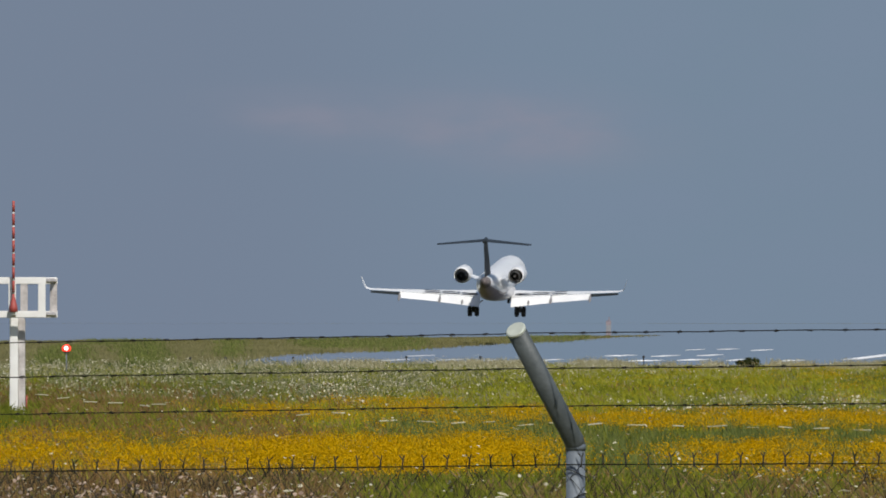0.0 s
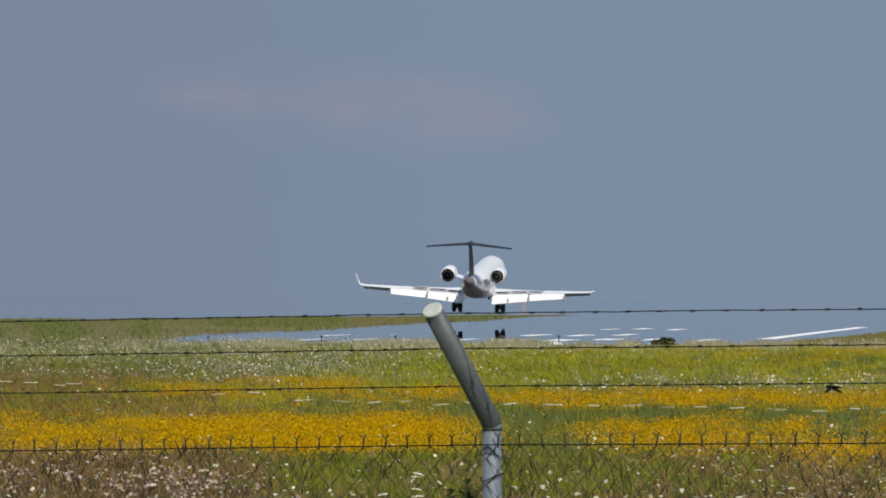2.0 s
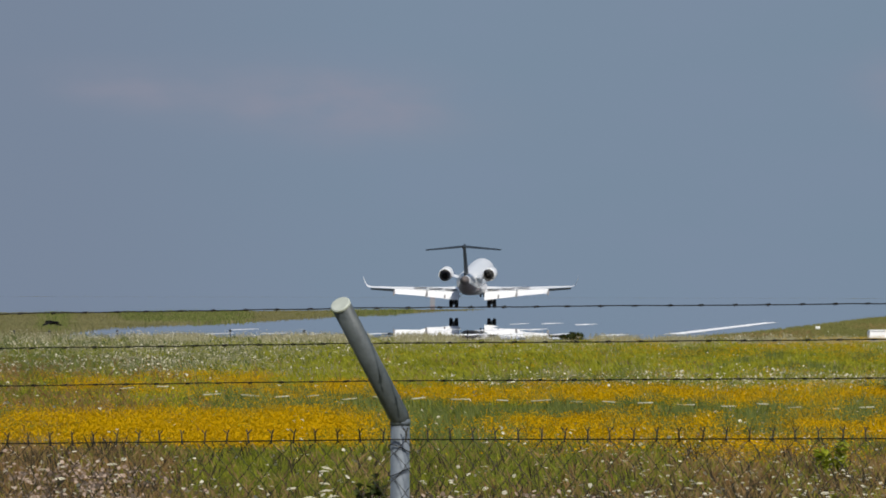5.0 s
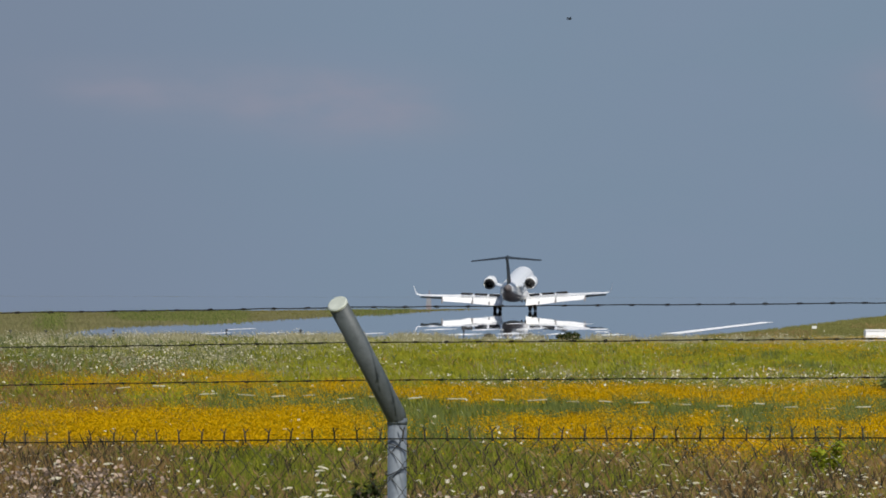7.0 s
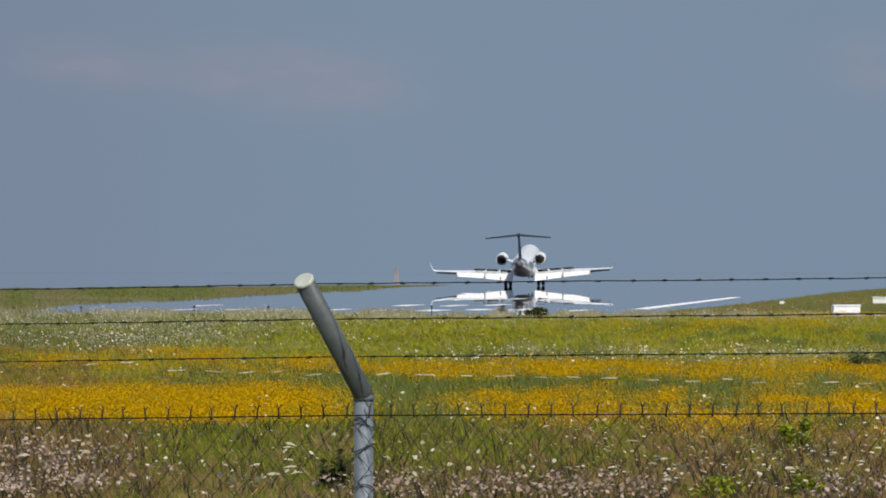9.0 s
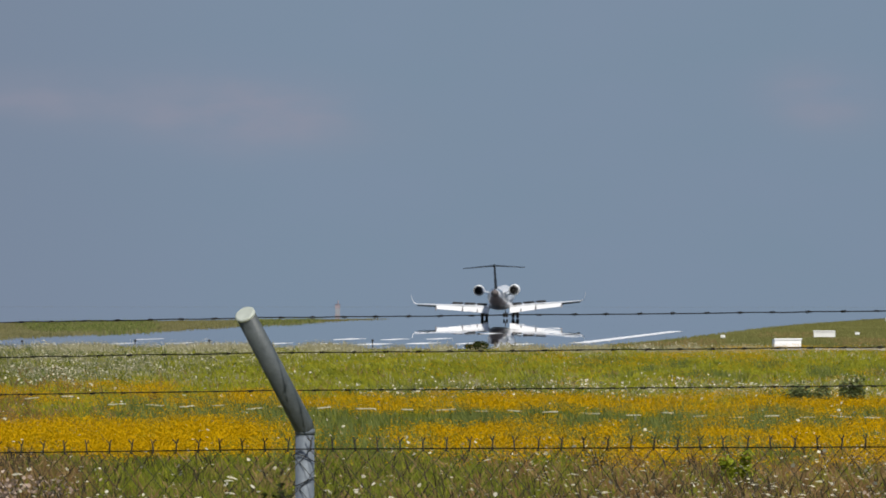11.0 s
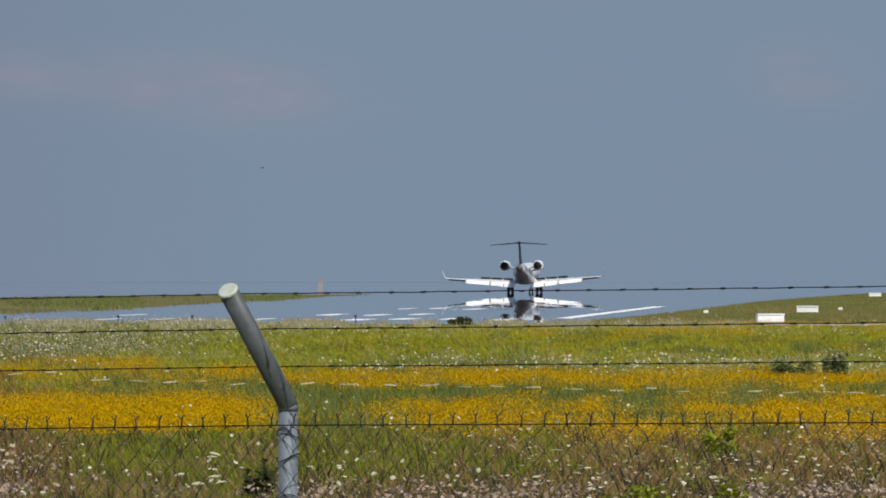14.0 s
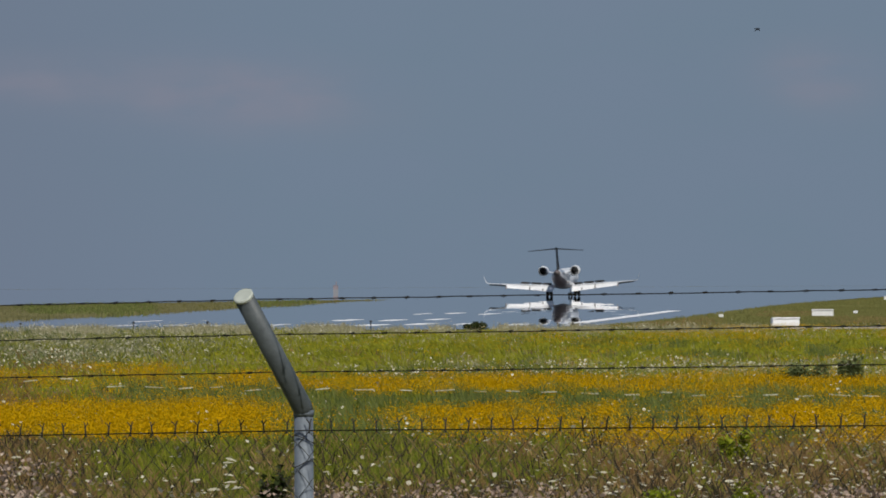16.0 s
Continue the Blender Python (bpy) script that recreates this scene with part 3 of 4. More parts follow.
        seg(t + Vector((0, 0, 0.017)) + hook * 0.4, t + Vector((0, 0, 0.030)) - hook * 1.2, 0.0018)
    me = bpy.data.meshes.new("chain_link")
    me.from_pydata([tuple(v) for v in verts], [], faces)
    me.materials.append(M_MESH)
    bm.free()
    net = new("chain_link", me)
    net.parent = fence
    tagged(net, "diamond mesh of dark steel wire", kind="stuff")
    for zt in (MESH_TOP - 0.03, MESH_TOP - 0.10, MESH_TOP - 0.22):
        ring = [Vector((math.cos(a) * 0.034, math.sin(a) * 0.034, zt + 0.012 * math.sin(a * 1.5 + zt * 40))) for a in
                (2 * math.pi * k / 20 for k in range(21))]
        part("tie_wire", tube(bm_new(), ring, 0.0016, 5), M_WIRE, fence, "twisted tie wire round the post")
    wire_pts = [run(-3 + 0.25 * i) + front + Vector((0, 0, MESH_TOP - 0.004)) for i in range(25)]
    part("tension_wire", tube(bm_new(), wire_pts, 0.0019, 6), M_WIRE, fence, "top tension wire")
    return fence


build_fence()


# ---- antenna stand with a boxed white frame and a striped mast ----
def build_stand():
    x, y = ground_at(-1131, 172)
    st = thing("antenna_stand", "white boxed frame on a worn post with a red-banded mast", "antenna stand", Matrix.Translation((x, y, -0.05)))
    col = part("column", box(bm_new(), -0.15, 0.05, -0.15, 0.15, 0, 2.45, 0.02), M_PAINT, st, "thick white column")
    part("rear_column", box(bm_new(), 0.055, 0.22, -0.05, 0.25, 0, 2.42, 0.02), M_PAINT_OLD, st, "worn weathered column")
    part("conduit", tube(bm_new(), [(0.26, 0.0, 0), (0.26, 0.0, 0.5)], 0.02, 8), M_RED, col, "short red conduit", True)
    z0, z1, d0, d1 = 2.42, 3.42, -0.55, 0.55
    t = 0.085
    xl, xr = -0.95, 0.76
    for yy in (d0, d1):
        for zz in (z0 + t, z1 - t):
            part("rail", box(bm_new(), xl + (0.24 if yy > 0 else 0), xr + (0.24 if yy > 0 else 0), yy - 0.05, yy + 0.05, zz - t, zz + t, 0.012), M_PAINT, st)
        for xx in (xl + 0.1, -0.07, xr - 0.1):
            sh = 0.24 if yy > 0 else 0
            part("upright", box(bm_new(), xx + sh - 0.09, xx + sh + 0.09, yy - 0.055, yy + 0.055, z0 + 0.1, z1 - 0.1, 0.012), M_PAINT if yy < 0 else M_PAINT_OLD, st)
    for xx in (xl + 0.06, xr - 0.06):
        for zz in (z0 + t, z1 - t):
            bm = bm_new()
            tube(bm, [(xx, d0, zz), (xx + 0.24, d1, zz)], 0.06, 6)
            part("cross_rail", bm, M_PAINT_OLD, st)
    mast = part("mast", tube(bm_new(), [(-0.03, -0.75, 2.62), (-0.03, -0.75, 5.3)], 0.030, 10), M_PAINT_OLD, st, "thin red and white banded mast", True)
    for i in range(8):
        bm = bm_new()
        za = 2.72 + i * 0.33
        tube(bm, [(-0.03, -0.75, za), (-0.03, -0.75, min(za + 0.285, 5.3))], 0.034, 10)
        part("band", bm, M_RED, mast, "red band", True)
    bm = bm_new()
    tube(bm, [(-0.03, -0.75, 2.56), (-0.03, -0.75, 2.68), (-0.03, -0.75, 2.92)], [0.11, 0.10, 0.04], 10)
    part("mast_foot", bm, M_RED, mast, "red cone foot", True)
    part("bracket", box(bm_new(), -0.08, 0.02, -0.8, -0.5, 2.50, 2.58), M_PAINT, mast)
    return st


build_stand()


def build_red_light():
    x, y = ground_at(-1042, 103)
    rl = thing("obstruction_light", "glowing red lamp on a short steel stake", "light", Matrix.Translation((x, y, 0)))
    part("stake", tube(bm_new(), [(0, 0, 0), (0, 0, 0.96)], 0.03, 8), M_GALV, rl, "thin steel stake", True)
    bm = bm_new()
    loops(bm, [[(r * math.cos(a), r * math.sin(a), z) for a in (2 * math.pi * j / 16 for j in range(16))] for z, r in
               ((0.96, 0.11), (1.0, 0.17), (1.09, 0.195), (1.18, 0.155), (1.25, 0.04))])
    part("lens", bm, M_LAMP, rl, "glowing red lens", True)
    bm = bm_new()
    tube(bm, [(-0.015, -0.225, 1.09), (0.015, -0.18, 1.09)], 0.075, 12)
    part("bulb", bm, M_BULB, rl, "bright glowing core", True)
    part("base", tube(bm_new(), [(0, 0, 0.90), (0, 0, 0.965)], 0.12, 12), M_DARK, rl)


build_red_light()


# ---- white light boxes beside the runway ----
def build_light_box():
    b = thing("light_box", "low white approach-slope light box on short legs in grass", "light box", group="row of white light boxes")
    bm = bm_new()
    prof = [(-0.45, 0.12), (-0.45, 0.44), (-0.30, 0.52), (0.40, 0.48), (0.45, 0.42), (0.45, 0.12)]
    loops(bm, [[(x, y, z) for y, z in prof] for x in (-0.66, -0.62, 0.62, 0.66)])
    housing = part("housing", bm, M_PAINT, b, "white sheet housing")
    bm = bm_new()
    box(bm, -0.69, 0.69, -0.50, -0.38, 0.46, 0.535, 0.01)
    part("hood", bm, M_PAINT, housing)
    for xx in (-0.45, 0, 0.45):
        part("lens", tube(bm_new(), [(xx, 0.44, 0.32), (xx, 0.47, 0.32)], 0.09, 12), M_GLASS, housing, "dark lens")
    for xx in (-0.52, 0.52):
        for yy in (-0.3, 0.3):
            part("leg", tube(bm_new(), [(xx, yy, 0), (xx, yy, 0.16)], 0.03, 6), M_GALV, b)
    return b


LB = build_light_box()
spots = [(713, 86, 6), (780, 68, -4), (899, 38.6, 3)]
for i, (u, w, rz) in enumerate(spots):
    x, y = ground_at(u, w)
    if i == 0:
        LB.matrix_basis = pose(x, y, 0, 0, 0, rz)
    else:
        copy_thing(LB, pose(x, y, 0, 0, 0, rz))


def build_marker():
    mk = thing("edge_marker", "small white runway edge marker in the grass", "marker", group="edge markers")
    part("stem", tube(bm_new(), [(0, 0, 0), (0, 0, 0.14)], 0.03, 6), M_GALV, mk)
    part("head", box(bm_new(), -0.15, 0.15, -0.12, 0.12, 0.13, 0.31, 0.03), M_PAINT, mk, "white head")
    return mk


MK = build_marker()
MK.matrix_basis = Matrix.Translation((*ground_at(600, 70), 0))
for u, w in ((838, 64), (1010, 50)):
    copy_thing(MK, Matrix.Translation((*ground_at(u, w), 0)))


def build_stake():
    s = thing("edge_stake", "dark runway edge lamp on a thin stake", "lamp", group="runway edge lamps")
    part("stem", tube(bm_new(), [(0, 0, 0), (0, 0, 0.28)], 0.03, 6), M_DARK, s)
    part("head", tube(bm_new(), [(0, 0, 0.26), (0, 0, 0.29), (0, 0, 0.35), (0, 0, 0.37)], [0.05, 0.075, 0.065, 0.02], 8), M_DARK, s, "small dark lamp head", True)
    return s


SK = build_stake()
stakes = [(-440, 82), (-309, 82), (-822, 84), (-760, 84), (-640, 83.5), (-20, 81.5)]
SK.matrix_basis = Matrix.Translation((*ground_at(*stakes[0]), 0))
for u, w in stakes[1:]:
    copy_thing(SK, Matrix.Translation((*ground_at(u, w), 0)))


def build_hut():
    x, y = ground_at(-82, 20.5)
    h = thing("antenna_hut", "small orange and white chequered hut with a mast, paled by painted haze", "hut", Matrix.Translation((x, y, 0)))
    body = part("body", box(bm_new(), -0.52, 0.52, -0.6, 0.6, 0.02, 1.5, 0.04), M_PINK, h, "pale body with haze in its colour")
    for xx, zz in ((-0.26, 1.1), (0.26, 1.1)):
        part("panel", box(bm_new(), xx - 0.25, xx + 0.25, -0.63, -0.60, max(zz - 0.36, 0.05), zz + 0.34), M_ORANGE, body, "orange panel with haze in its colour")
    part("roof", box(bm_new(), -0.58, 0.58, -0.7, 0.7, 1.5, 1.6, 0.03), M_ORANGE, h)
    part("mast", tube(bm_new(), [(0.1, 0, 1.6), (0.1, 0, 2.4)], [0.14, 0.08], 6), M_ORANGE, h)


build_hut()


# ---- line of white marker boards in the meadow ----
def build_boards():
    rnd = random.Random(9)
    bm = bm_new()
    box(bm, -0.18, 0.18, -0.025, 0.025, 0.310, 0.330, 0.005)
    first = thing("marker_board", "low white marker board on two pegs among yellow flowers", "marker board", group="line of white boards")
    part("board", bm, M_BOARD, first, "white board")
    for xx in (-0.16, 0.16):
        part("peg", tube(bm_new(), [(xx, 0, 0), (xx, 0, 0.315)], 0.008, 6), M_STEM, first, "dark wooden peg")
    places = []
    u = -470.0
    while u < 930:
        w = 187 + (u + 464) * 24 / 1368 + rnd.uniform(-1.5, 1.5)
        places.append((u, w * 1.142))
        u += rnd.choice((56, 60, 62, 64, 68, 72))
    for u, w in ((-1085, 160), (-1046, 166), (-1000, 174), (-955, 178), (-905, 181), (-880, 180), (-620, 200), (-560, 197)):
        places.append((u, w))
    for i, (u, w) in enumerate(places):
        x, y = ground_at(u, w)
        p = pose(x, y, 0, rnd.uniform(-10, 10), rnd.uniform(-6, 6), rnd.uniform(-30, 30)) @ Matrix.Diagonal((rnd.uniform(0.6, 1.1), 1, rnd.uniform(0.92, 1.04), 1))
        if i == 0:
            first.matrix_basis = p
        else:
            copy_thing(first, p)


build_boards()


# ---- bushes ----
def build_bush(name, label, u, w, width, height, mat, leaf, count, seed, group=""):
    rnd = random.Random(seed)
    x, y = ground_at(u, w)
    b = thing(name, label, "bush", Matrix.Translation((x, y, 0)), group)
    bm = bm_new()
    tips = []
    for i in range(9):
        a, r = rnd.uniform(0, 6.28), rnd.uniform(0.1, 0.5) * width
        tip = Vector((math.cos(a) * r, math.sin(a) * r * 0.8, height * rnd.uniform(0.55, 1.0)))
        tube(bm, [(0, 0, 0), tip * 0.5 + Vector((0, 0, 0.05)), tip], [0.02, 0.013, 0.005], 5)
        tips.append(tip)
    part("stems", bm, M_DRY, b, "woody stems")
    bm = bm_new()
    for i in range(count):
        t = rnd.choice(tips)
        c = t * rnd.uniform(0.3, 1.05) + Vector((rnd.gauss(0, 0.09) * width, rnd.gauss(0, 0.09) * width, rnd.gauss(0, 0.06) * height))
        c.z = max(c.z * rnd.uniform(0.1, 1.0) ** 0.6, 0.03)
        e = Euler((rnd.uniform(-1, 1), rnd.uniform(-1, 1), rnd.uniform(0, 6.28))).to_matrix()
        s = leaf * rnd.uniform(0.6, 1.4)
        q = [c + e @ Vector(v) * s for v in ((0, -0.5, 0), (0.32, 0, 0.08), (0, 0.6, 0), (-0.32, 0, 0.08))]
        bm.faces.new([bm.verts.new(v) for v in q])
    tagged(part("crown", bm, mat, b, "dense small leaves"), kind="stuff")


build_bush("bush", "low dark green bush at the meadow's edge", 165, 87.5, 1.05, 0.42, M_LEAF, 0.10, 3200, 1)
build_bush("bush", "grey-green bush among yellow flowers", 752, 199, 0.85, 0.70, M_BUSH, 0.08, 4200, 2)
build_bush("bush", "narrow grey-green bush in the meadow", 828, 199, 0.50, 0.80, M_BUSH, 0.08, 3000, 3)
build_bush("bush", "wide grey-green bush in the meadow", 700, 196, 0.8, 0.50, M_GREYGREEN, 0.07, 1500, 4)
build_bush("weed_plant", "bright green leafy weed in dry grass", 621, 352, 0.45, 0.60, M_LEAF_B, 0.06, 3000, 5)
build_bush("weed_plant", "bright green leafy weed near the fence", 482, 458, 0.6, 0.50, M_LEAF_B, 0.06, 2400, 6)
build_bush("weed_plant", "dark green leafy weed near the fence", 650, 455, 0.5, 0.52, M_LEAF_B, 0.055, 2400, 7)
build_bush("weed_plant", "dark green weed beside the fence post", -190, 436, 0.32, 0.62, M_LEAF, 0.07, 1500, 8)


# ---- meadow: grasses and flowers ----
rng = np.random.default_rng(7)


def smooth_noise(u, w, su, sw, seed):
    """Soft value noise in 0..1 over the field."""
    r = np.random.default_rng(seed)
    table = r.random((64, 64))
    a, b = u / su, w / sw
    i, j = np.floor(a).astype(int), np.floor(b).astype(int)
    fa, fb = a - i, b - j
    fa, fb = fa * fa * (3 - 2 * fa), fb * fb * (3 - 2 * fb)
    g = lambda p, q: table[p % 64, q % 64]
    return (g(i, j) * (1 - fa) + g(i + 1, j) * fa) * (1 - fb) + (g(i, j + 1) * (1 - fa) + g(i + 1, j + 1) * fa) * fb


def band(v, lo, hi, soft):
    return 1 / (1 + np.exp(-(v - lo) / soft)) * 1 / (1 + np.exp((v - hi) / soft))


def field(n, lo=72.0, hi=400.0):
    """n places over the meadow: (u, w) with w below the eye's level; thicker near the viewer in plan."""
    u = rng.uniform(-1330, 1080, n)
    w = rng.uniform(lo, hi, n)
    return u, w


def kept(u, w, weight):
    k = rng.random(len(u)) < weight
    return u[k], w[k]


def to_ground(u, w):
    y = EYE_Z * LENS / w
    return u * y / LENS, y


def raw_mesh(name, verts, per, mat, label, category):
    """verts: array (n, 3); every 'per' vertices in a row make one face."""
    me = bpy.data.meshes.new(name)
    nf = len(verts) // per
    me.vertices.add(len(verts))
    me.vertices.foreach_set("co", np.ascontiguousarray(verts, dtype=np.float32).ravel())
    me.loops.add(nf * per)
    me.loops.foreach_set("vertex_index", np.arange(nf * per, dtype=np.int32))
    me.polygons.add(nf)
    me.polygons.foreach_set("loop_start", np.arange(0, nf * per, per, dtype=np.int32))
    me.update(calc_edges=True)
    me.validate()
    me.materials.append(mat)
    return tagged(new(name, me), label, category, kind="stuff")


def blades(name, u, w, height, width, spread, count, mat, label, category="grass", bend=0.22):
    """Tufts of bent, tapering blades."""
    x, y = to_ground(u, w)
    n = len(x)
    x, y = np.repeat(x, count), np.repeat(y, count)
    m = n * count
    size = np.repeat(rng.uniform(0.65, 1.25, n), count)
    x = x + rng.normal(0, spread, m)
    y = y + rng.normal(0, spread * 2, m)
    h = height * size * rng.uniform(0.6, 1.15, m)
    a = rng.uniform(-0.9, 0.9, m)
    wd = width * rng.uniform(0.6, 1.4, m)
    lean = rng.normal(0, bend, m) * h
    leany = rng.normal(0, bend, m) * h
    dx, dy = np.cos(a) * wd / 2, np.sin(a) * wd / 2
    v = np.empty((m, 4, 3))
    v[:, 0] = np.stack((x - dx, y - dy, np.zeros(m)), 1)
    v[:, 1] = np.stack((x + dx, y + dy, np.zeros(m)), 1)
    v[:, 2] = np.stack((x + lean * 0.45 + dx * 0.7, y + leany * 0.45 + dy * 0.7, h * 0.6), 1)
    v[:, 3] = np.stack((x + lean, y + leany, h), 1)
    return raw_mesh(name, v.reshape(-1, 3), 4, mat, label, category)


def heads(name, u, w, z_lo, z_hi, size, count, mat, label, category="flowers", spread=0.12, tilts=(0.15, 1.1), sides=5):
    """Flower heads: small tilted many-sided discs, a few together."""
    x, y = to_ground(u, w)
    n = len(x)
    m = n * count
    x = np.repeat(x, count) + rng.normal(0, spread, m)
    y = np.repeat(y, count) + rng.normal(0, spread * 2, m)
    z = np.repeat(rng.uniform(z_lo, z_hi, n), count) + rng.normal(0, 0.03, m)
    r = size * rng.uniform(0.55, 1.3, m) / 2
    tilt, turn = rng.uniform(tilts[0], tilts[1], m), rng.uniform(0, 6.28, m)
    e1 = np.stack((np.cos(turn), np.sin(turn), np.zeros(m)), 1)
    e2 = np.stack((-np.sin(turn) * np.cos(tilt), np.cos(turn) * np.cos(tilt), np.sin(tilt)), 1)
    c = np.stack((x, y, np.maximum(z, 0.05)), 1)
    v = np.empty((m, sides, 3))
    for k in range(sides):
        t = 2 * math.pi * k / sides
        rr = (r * rng.uniform(0.75, 1.2, m))[:, None]
        v[:, k] = c + e1 * math.cos(t) * rr + e2 * math.sin(t) * rr
    return raw_mesh(name, v.reshape(-1, 3), sides, mat, label, category)


def zones(u, w):
    """Weights of the meadow's patches."""
    n1 = smooth_noise(u, w, 110, 9, 1)
    n2 = smooth_noise(u, w, 34, 5, 2)
    n3 = smooth_noise(u, w, 220, 30, 3)
    n4 = smooth_noise(u, w, 60, 12, 4)
    ww = w + (n1 - 0.5) * 12 + (n2 - 0.5) * 9 + (n3 - 0.5) * 14
    uu = u + (n3 - 0.5) * 120 + (n4 - 0.5) * 60
    patch = np.clip((n1 * 0.55 + n4 * 0.65 - 0.48) * 6, 0.0, 1)
    near_yellow = band(ww, 214, 264, 3) * band(uu, -3000, -150, 18) * np.clip(0.4 + patch, 0, 1)
    near_yellow *= 1 - 0.75 * band(uu, -3000, -720, 60) * np.clip(1.6 - patch, 0.6, 1)
    near_yellow += band(ww, 213, 256, 4) * band(uu, 90, 3000, 40) * np.clip(0.16 + patch, 0, 0.95) + band(ww, 214, 258, 4) * 0.12
    far_yellow = band(ww, 166, 194, 2.5) * band(uu, -330, 3000, 40) * np.clip(0.35 + patch, 0, 1)
    far_yellow += band(ww, 153, 183, 3) * band(uu, -700, -320, 25) * np.clip(patch + 0.2, 0, 1) * 0.8
    far_yellow += band(ww, 190, 214, 3) * (band(uu, 560, 3000, 60) * 0.6 * patch + 0.05)
    far_yellow += band(ww, 250, 286, 6) * band(uu, 230, 3000, 60) * 0.28 * patch
    thin = band(ww, 90, 142, 5) * band(uu, 150, 3000, 150) * 0.16 * patch + band(ww, 80, 106, 4) * band(uu, 340, 3000, 90) * 0.7 * np.clip(0.2 + patch, 0, 1)
    gap = band(ww, 193, 214, 2.5) * band(uu, -260, 560, 50) + band(ww, 200, 262, 5) * band(uu, -150, 30, 25)
    gap += 0.9 * band(ww, 186, 258, 6) * np.clip((smooth_noise(u, w, 66, 15, 21) - 0.50) * 7, 0, 1) * band(uu, 60, 3000, 30)
    gap = np.clip(gap, 0, 1)
    yellow = np.clip(near_yellow + far_yellow + thin, 0, 1) * np.clip(0.6 + 0.9 * n2, 0, 1) * (1 - 0.92 * gap)
    clump = np.clip((smooth_noise(u, w, 42, 8, 51) * 0.6 + n3 * 0.5 - 0.40) * 5, 0.12, 1.2)
    white_far = band(ww, 72, 132, 7) * (band(uu, -860, -300, 90) + 0.35) * band(uu, -3000, -300, 110) * clump + band(ww, 140, 160, 4) * band(uu, -10, 3000, 60) * 0.8 * np.clip(0.3 + patch, 0, 1)
    white_far += band(ww, 70, 94, 3) * (0.35 + 0.5 * band(uu, -3000, -200, 80))
    tuft = smooth_noise(u, w, 46, 17, 41)
    brown = band(ww, 260, 600, 6) * (band(uu, -3000, -590, 40) * 1.2 + band(uu, 190, 3000, 110) * np.clip(0.25 + patch, 0, 1) * np.clip(0.25 + 1.2 * tuft, 0, 1))
    brown += band(ww, 280, 600, 8) * band(uu, -600, 250, 60) * np.clip((tuft - 0.55) * 3, 0, 0.6)
    brown += band(ww, 122, 200, 9) * band(uu, -980, -770, 30) * 0.3 + band(ww, 100, 215, 12) * band(uu, -3000, -790, 60) * 0.18 * clump + band(ww, 190, 216, 5) * band(uu, -800, -480, 50) * 0.5
    brown += band(ww, 352, 600, 8) * band(uu, -700, 3000, 60) * 0.4
    lush = band(ww, 258, 600, 6) * band(uu, -590, 220, 90) + band(ww, 190, 216, 4) * band(uu, -480, 520, 60) * 0.8
    lush += band(ww, 262, 600, 6) * np.clip(0.75 - 1.2 * tuft, 0, 0.6) * band(uu, -600, 3000, 40)
    lush += band(ww, 157, 170, 3) * band(uu, -120, 3000, 60) * 0.9 * np.clip(0.3 + n4, 0, 1)
    lush += band(ww, 96, 140, 8) * np.clip(n1 * 2 - 1.1, 0, 1) * 0.8
    lush += band(ww, 108, 215, 12) * band(uu, -3000, -720, 70) * 0.75
    lush += band(ww, 198, 258, 6) * band(uu, -150, 100, 30) * 0.8 + gap * 0.7
    return np.clip(yellow, 0, 1), np.clip(white_far, 0, 1), np.clip(brown, 0, 1), np.clip(lush, 0, 1)


def seen_zones(u, w, height):
    """The patches by where growth of that height shows."""
    return zones(u, w * (1 - height / EYE_Z))


def clear_of_stand(u, w):
    return ~((u > 650) & (w > 83) & (w < 90)) & ~((u > -1200) & (u < -1090) & (w > 166) & (w < 212)) & ~((u > -60) & (w < 89.5))


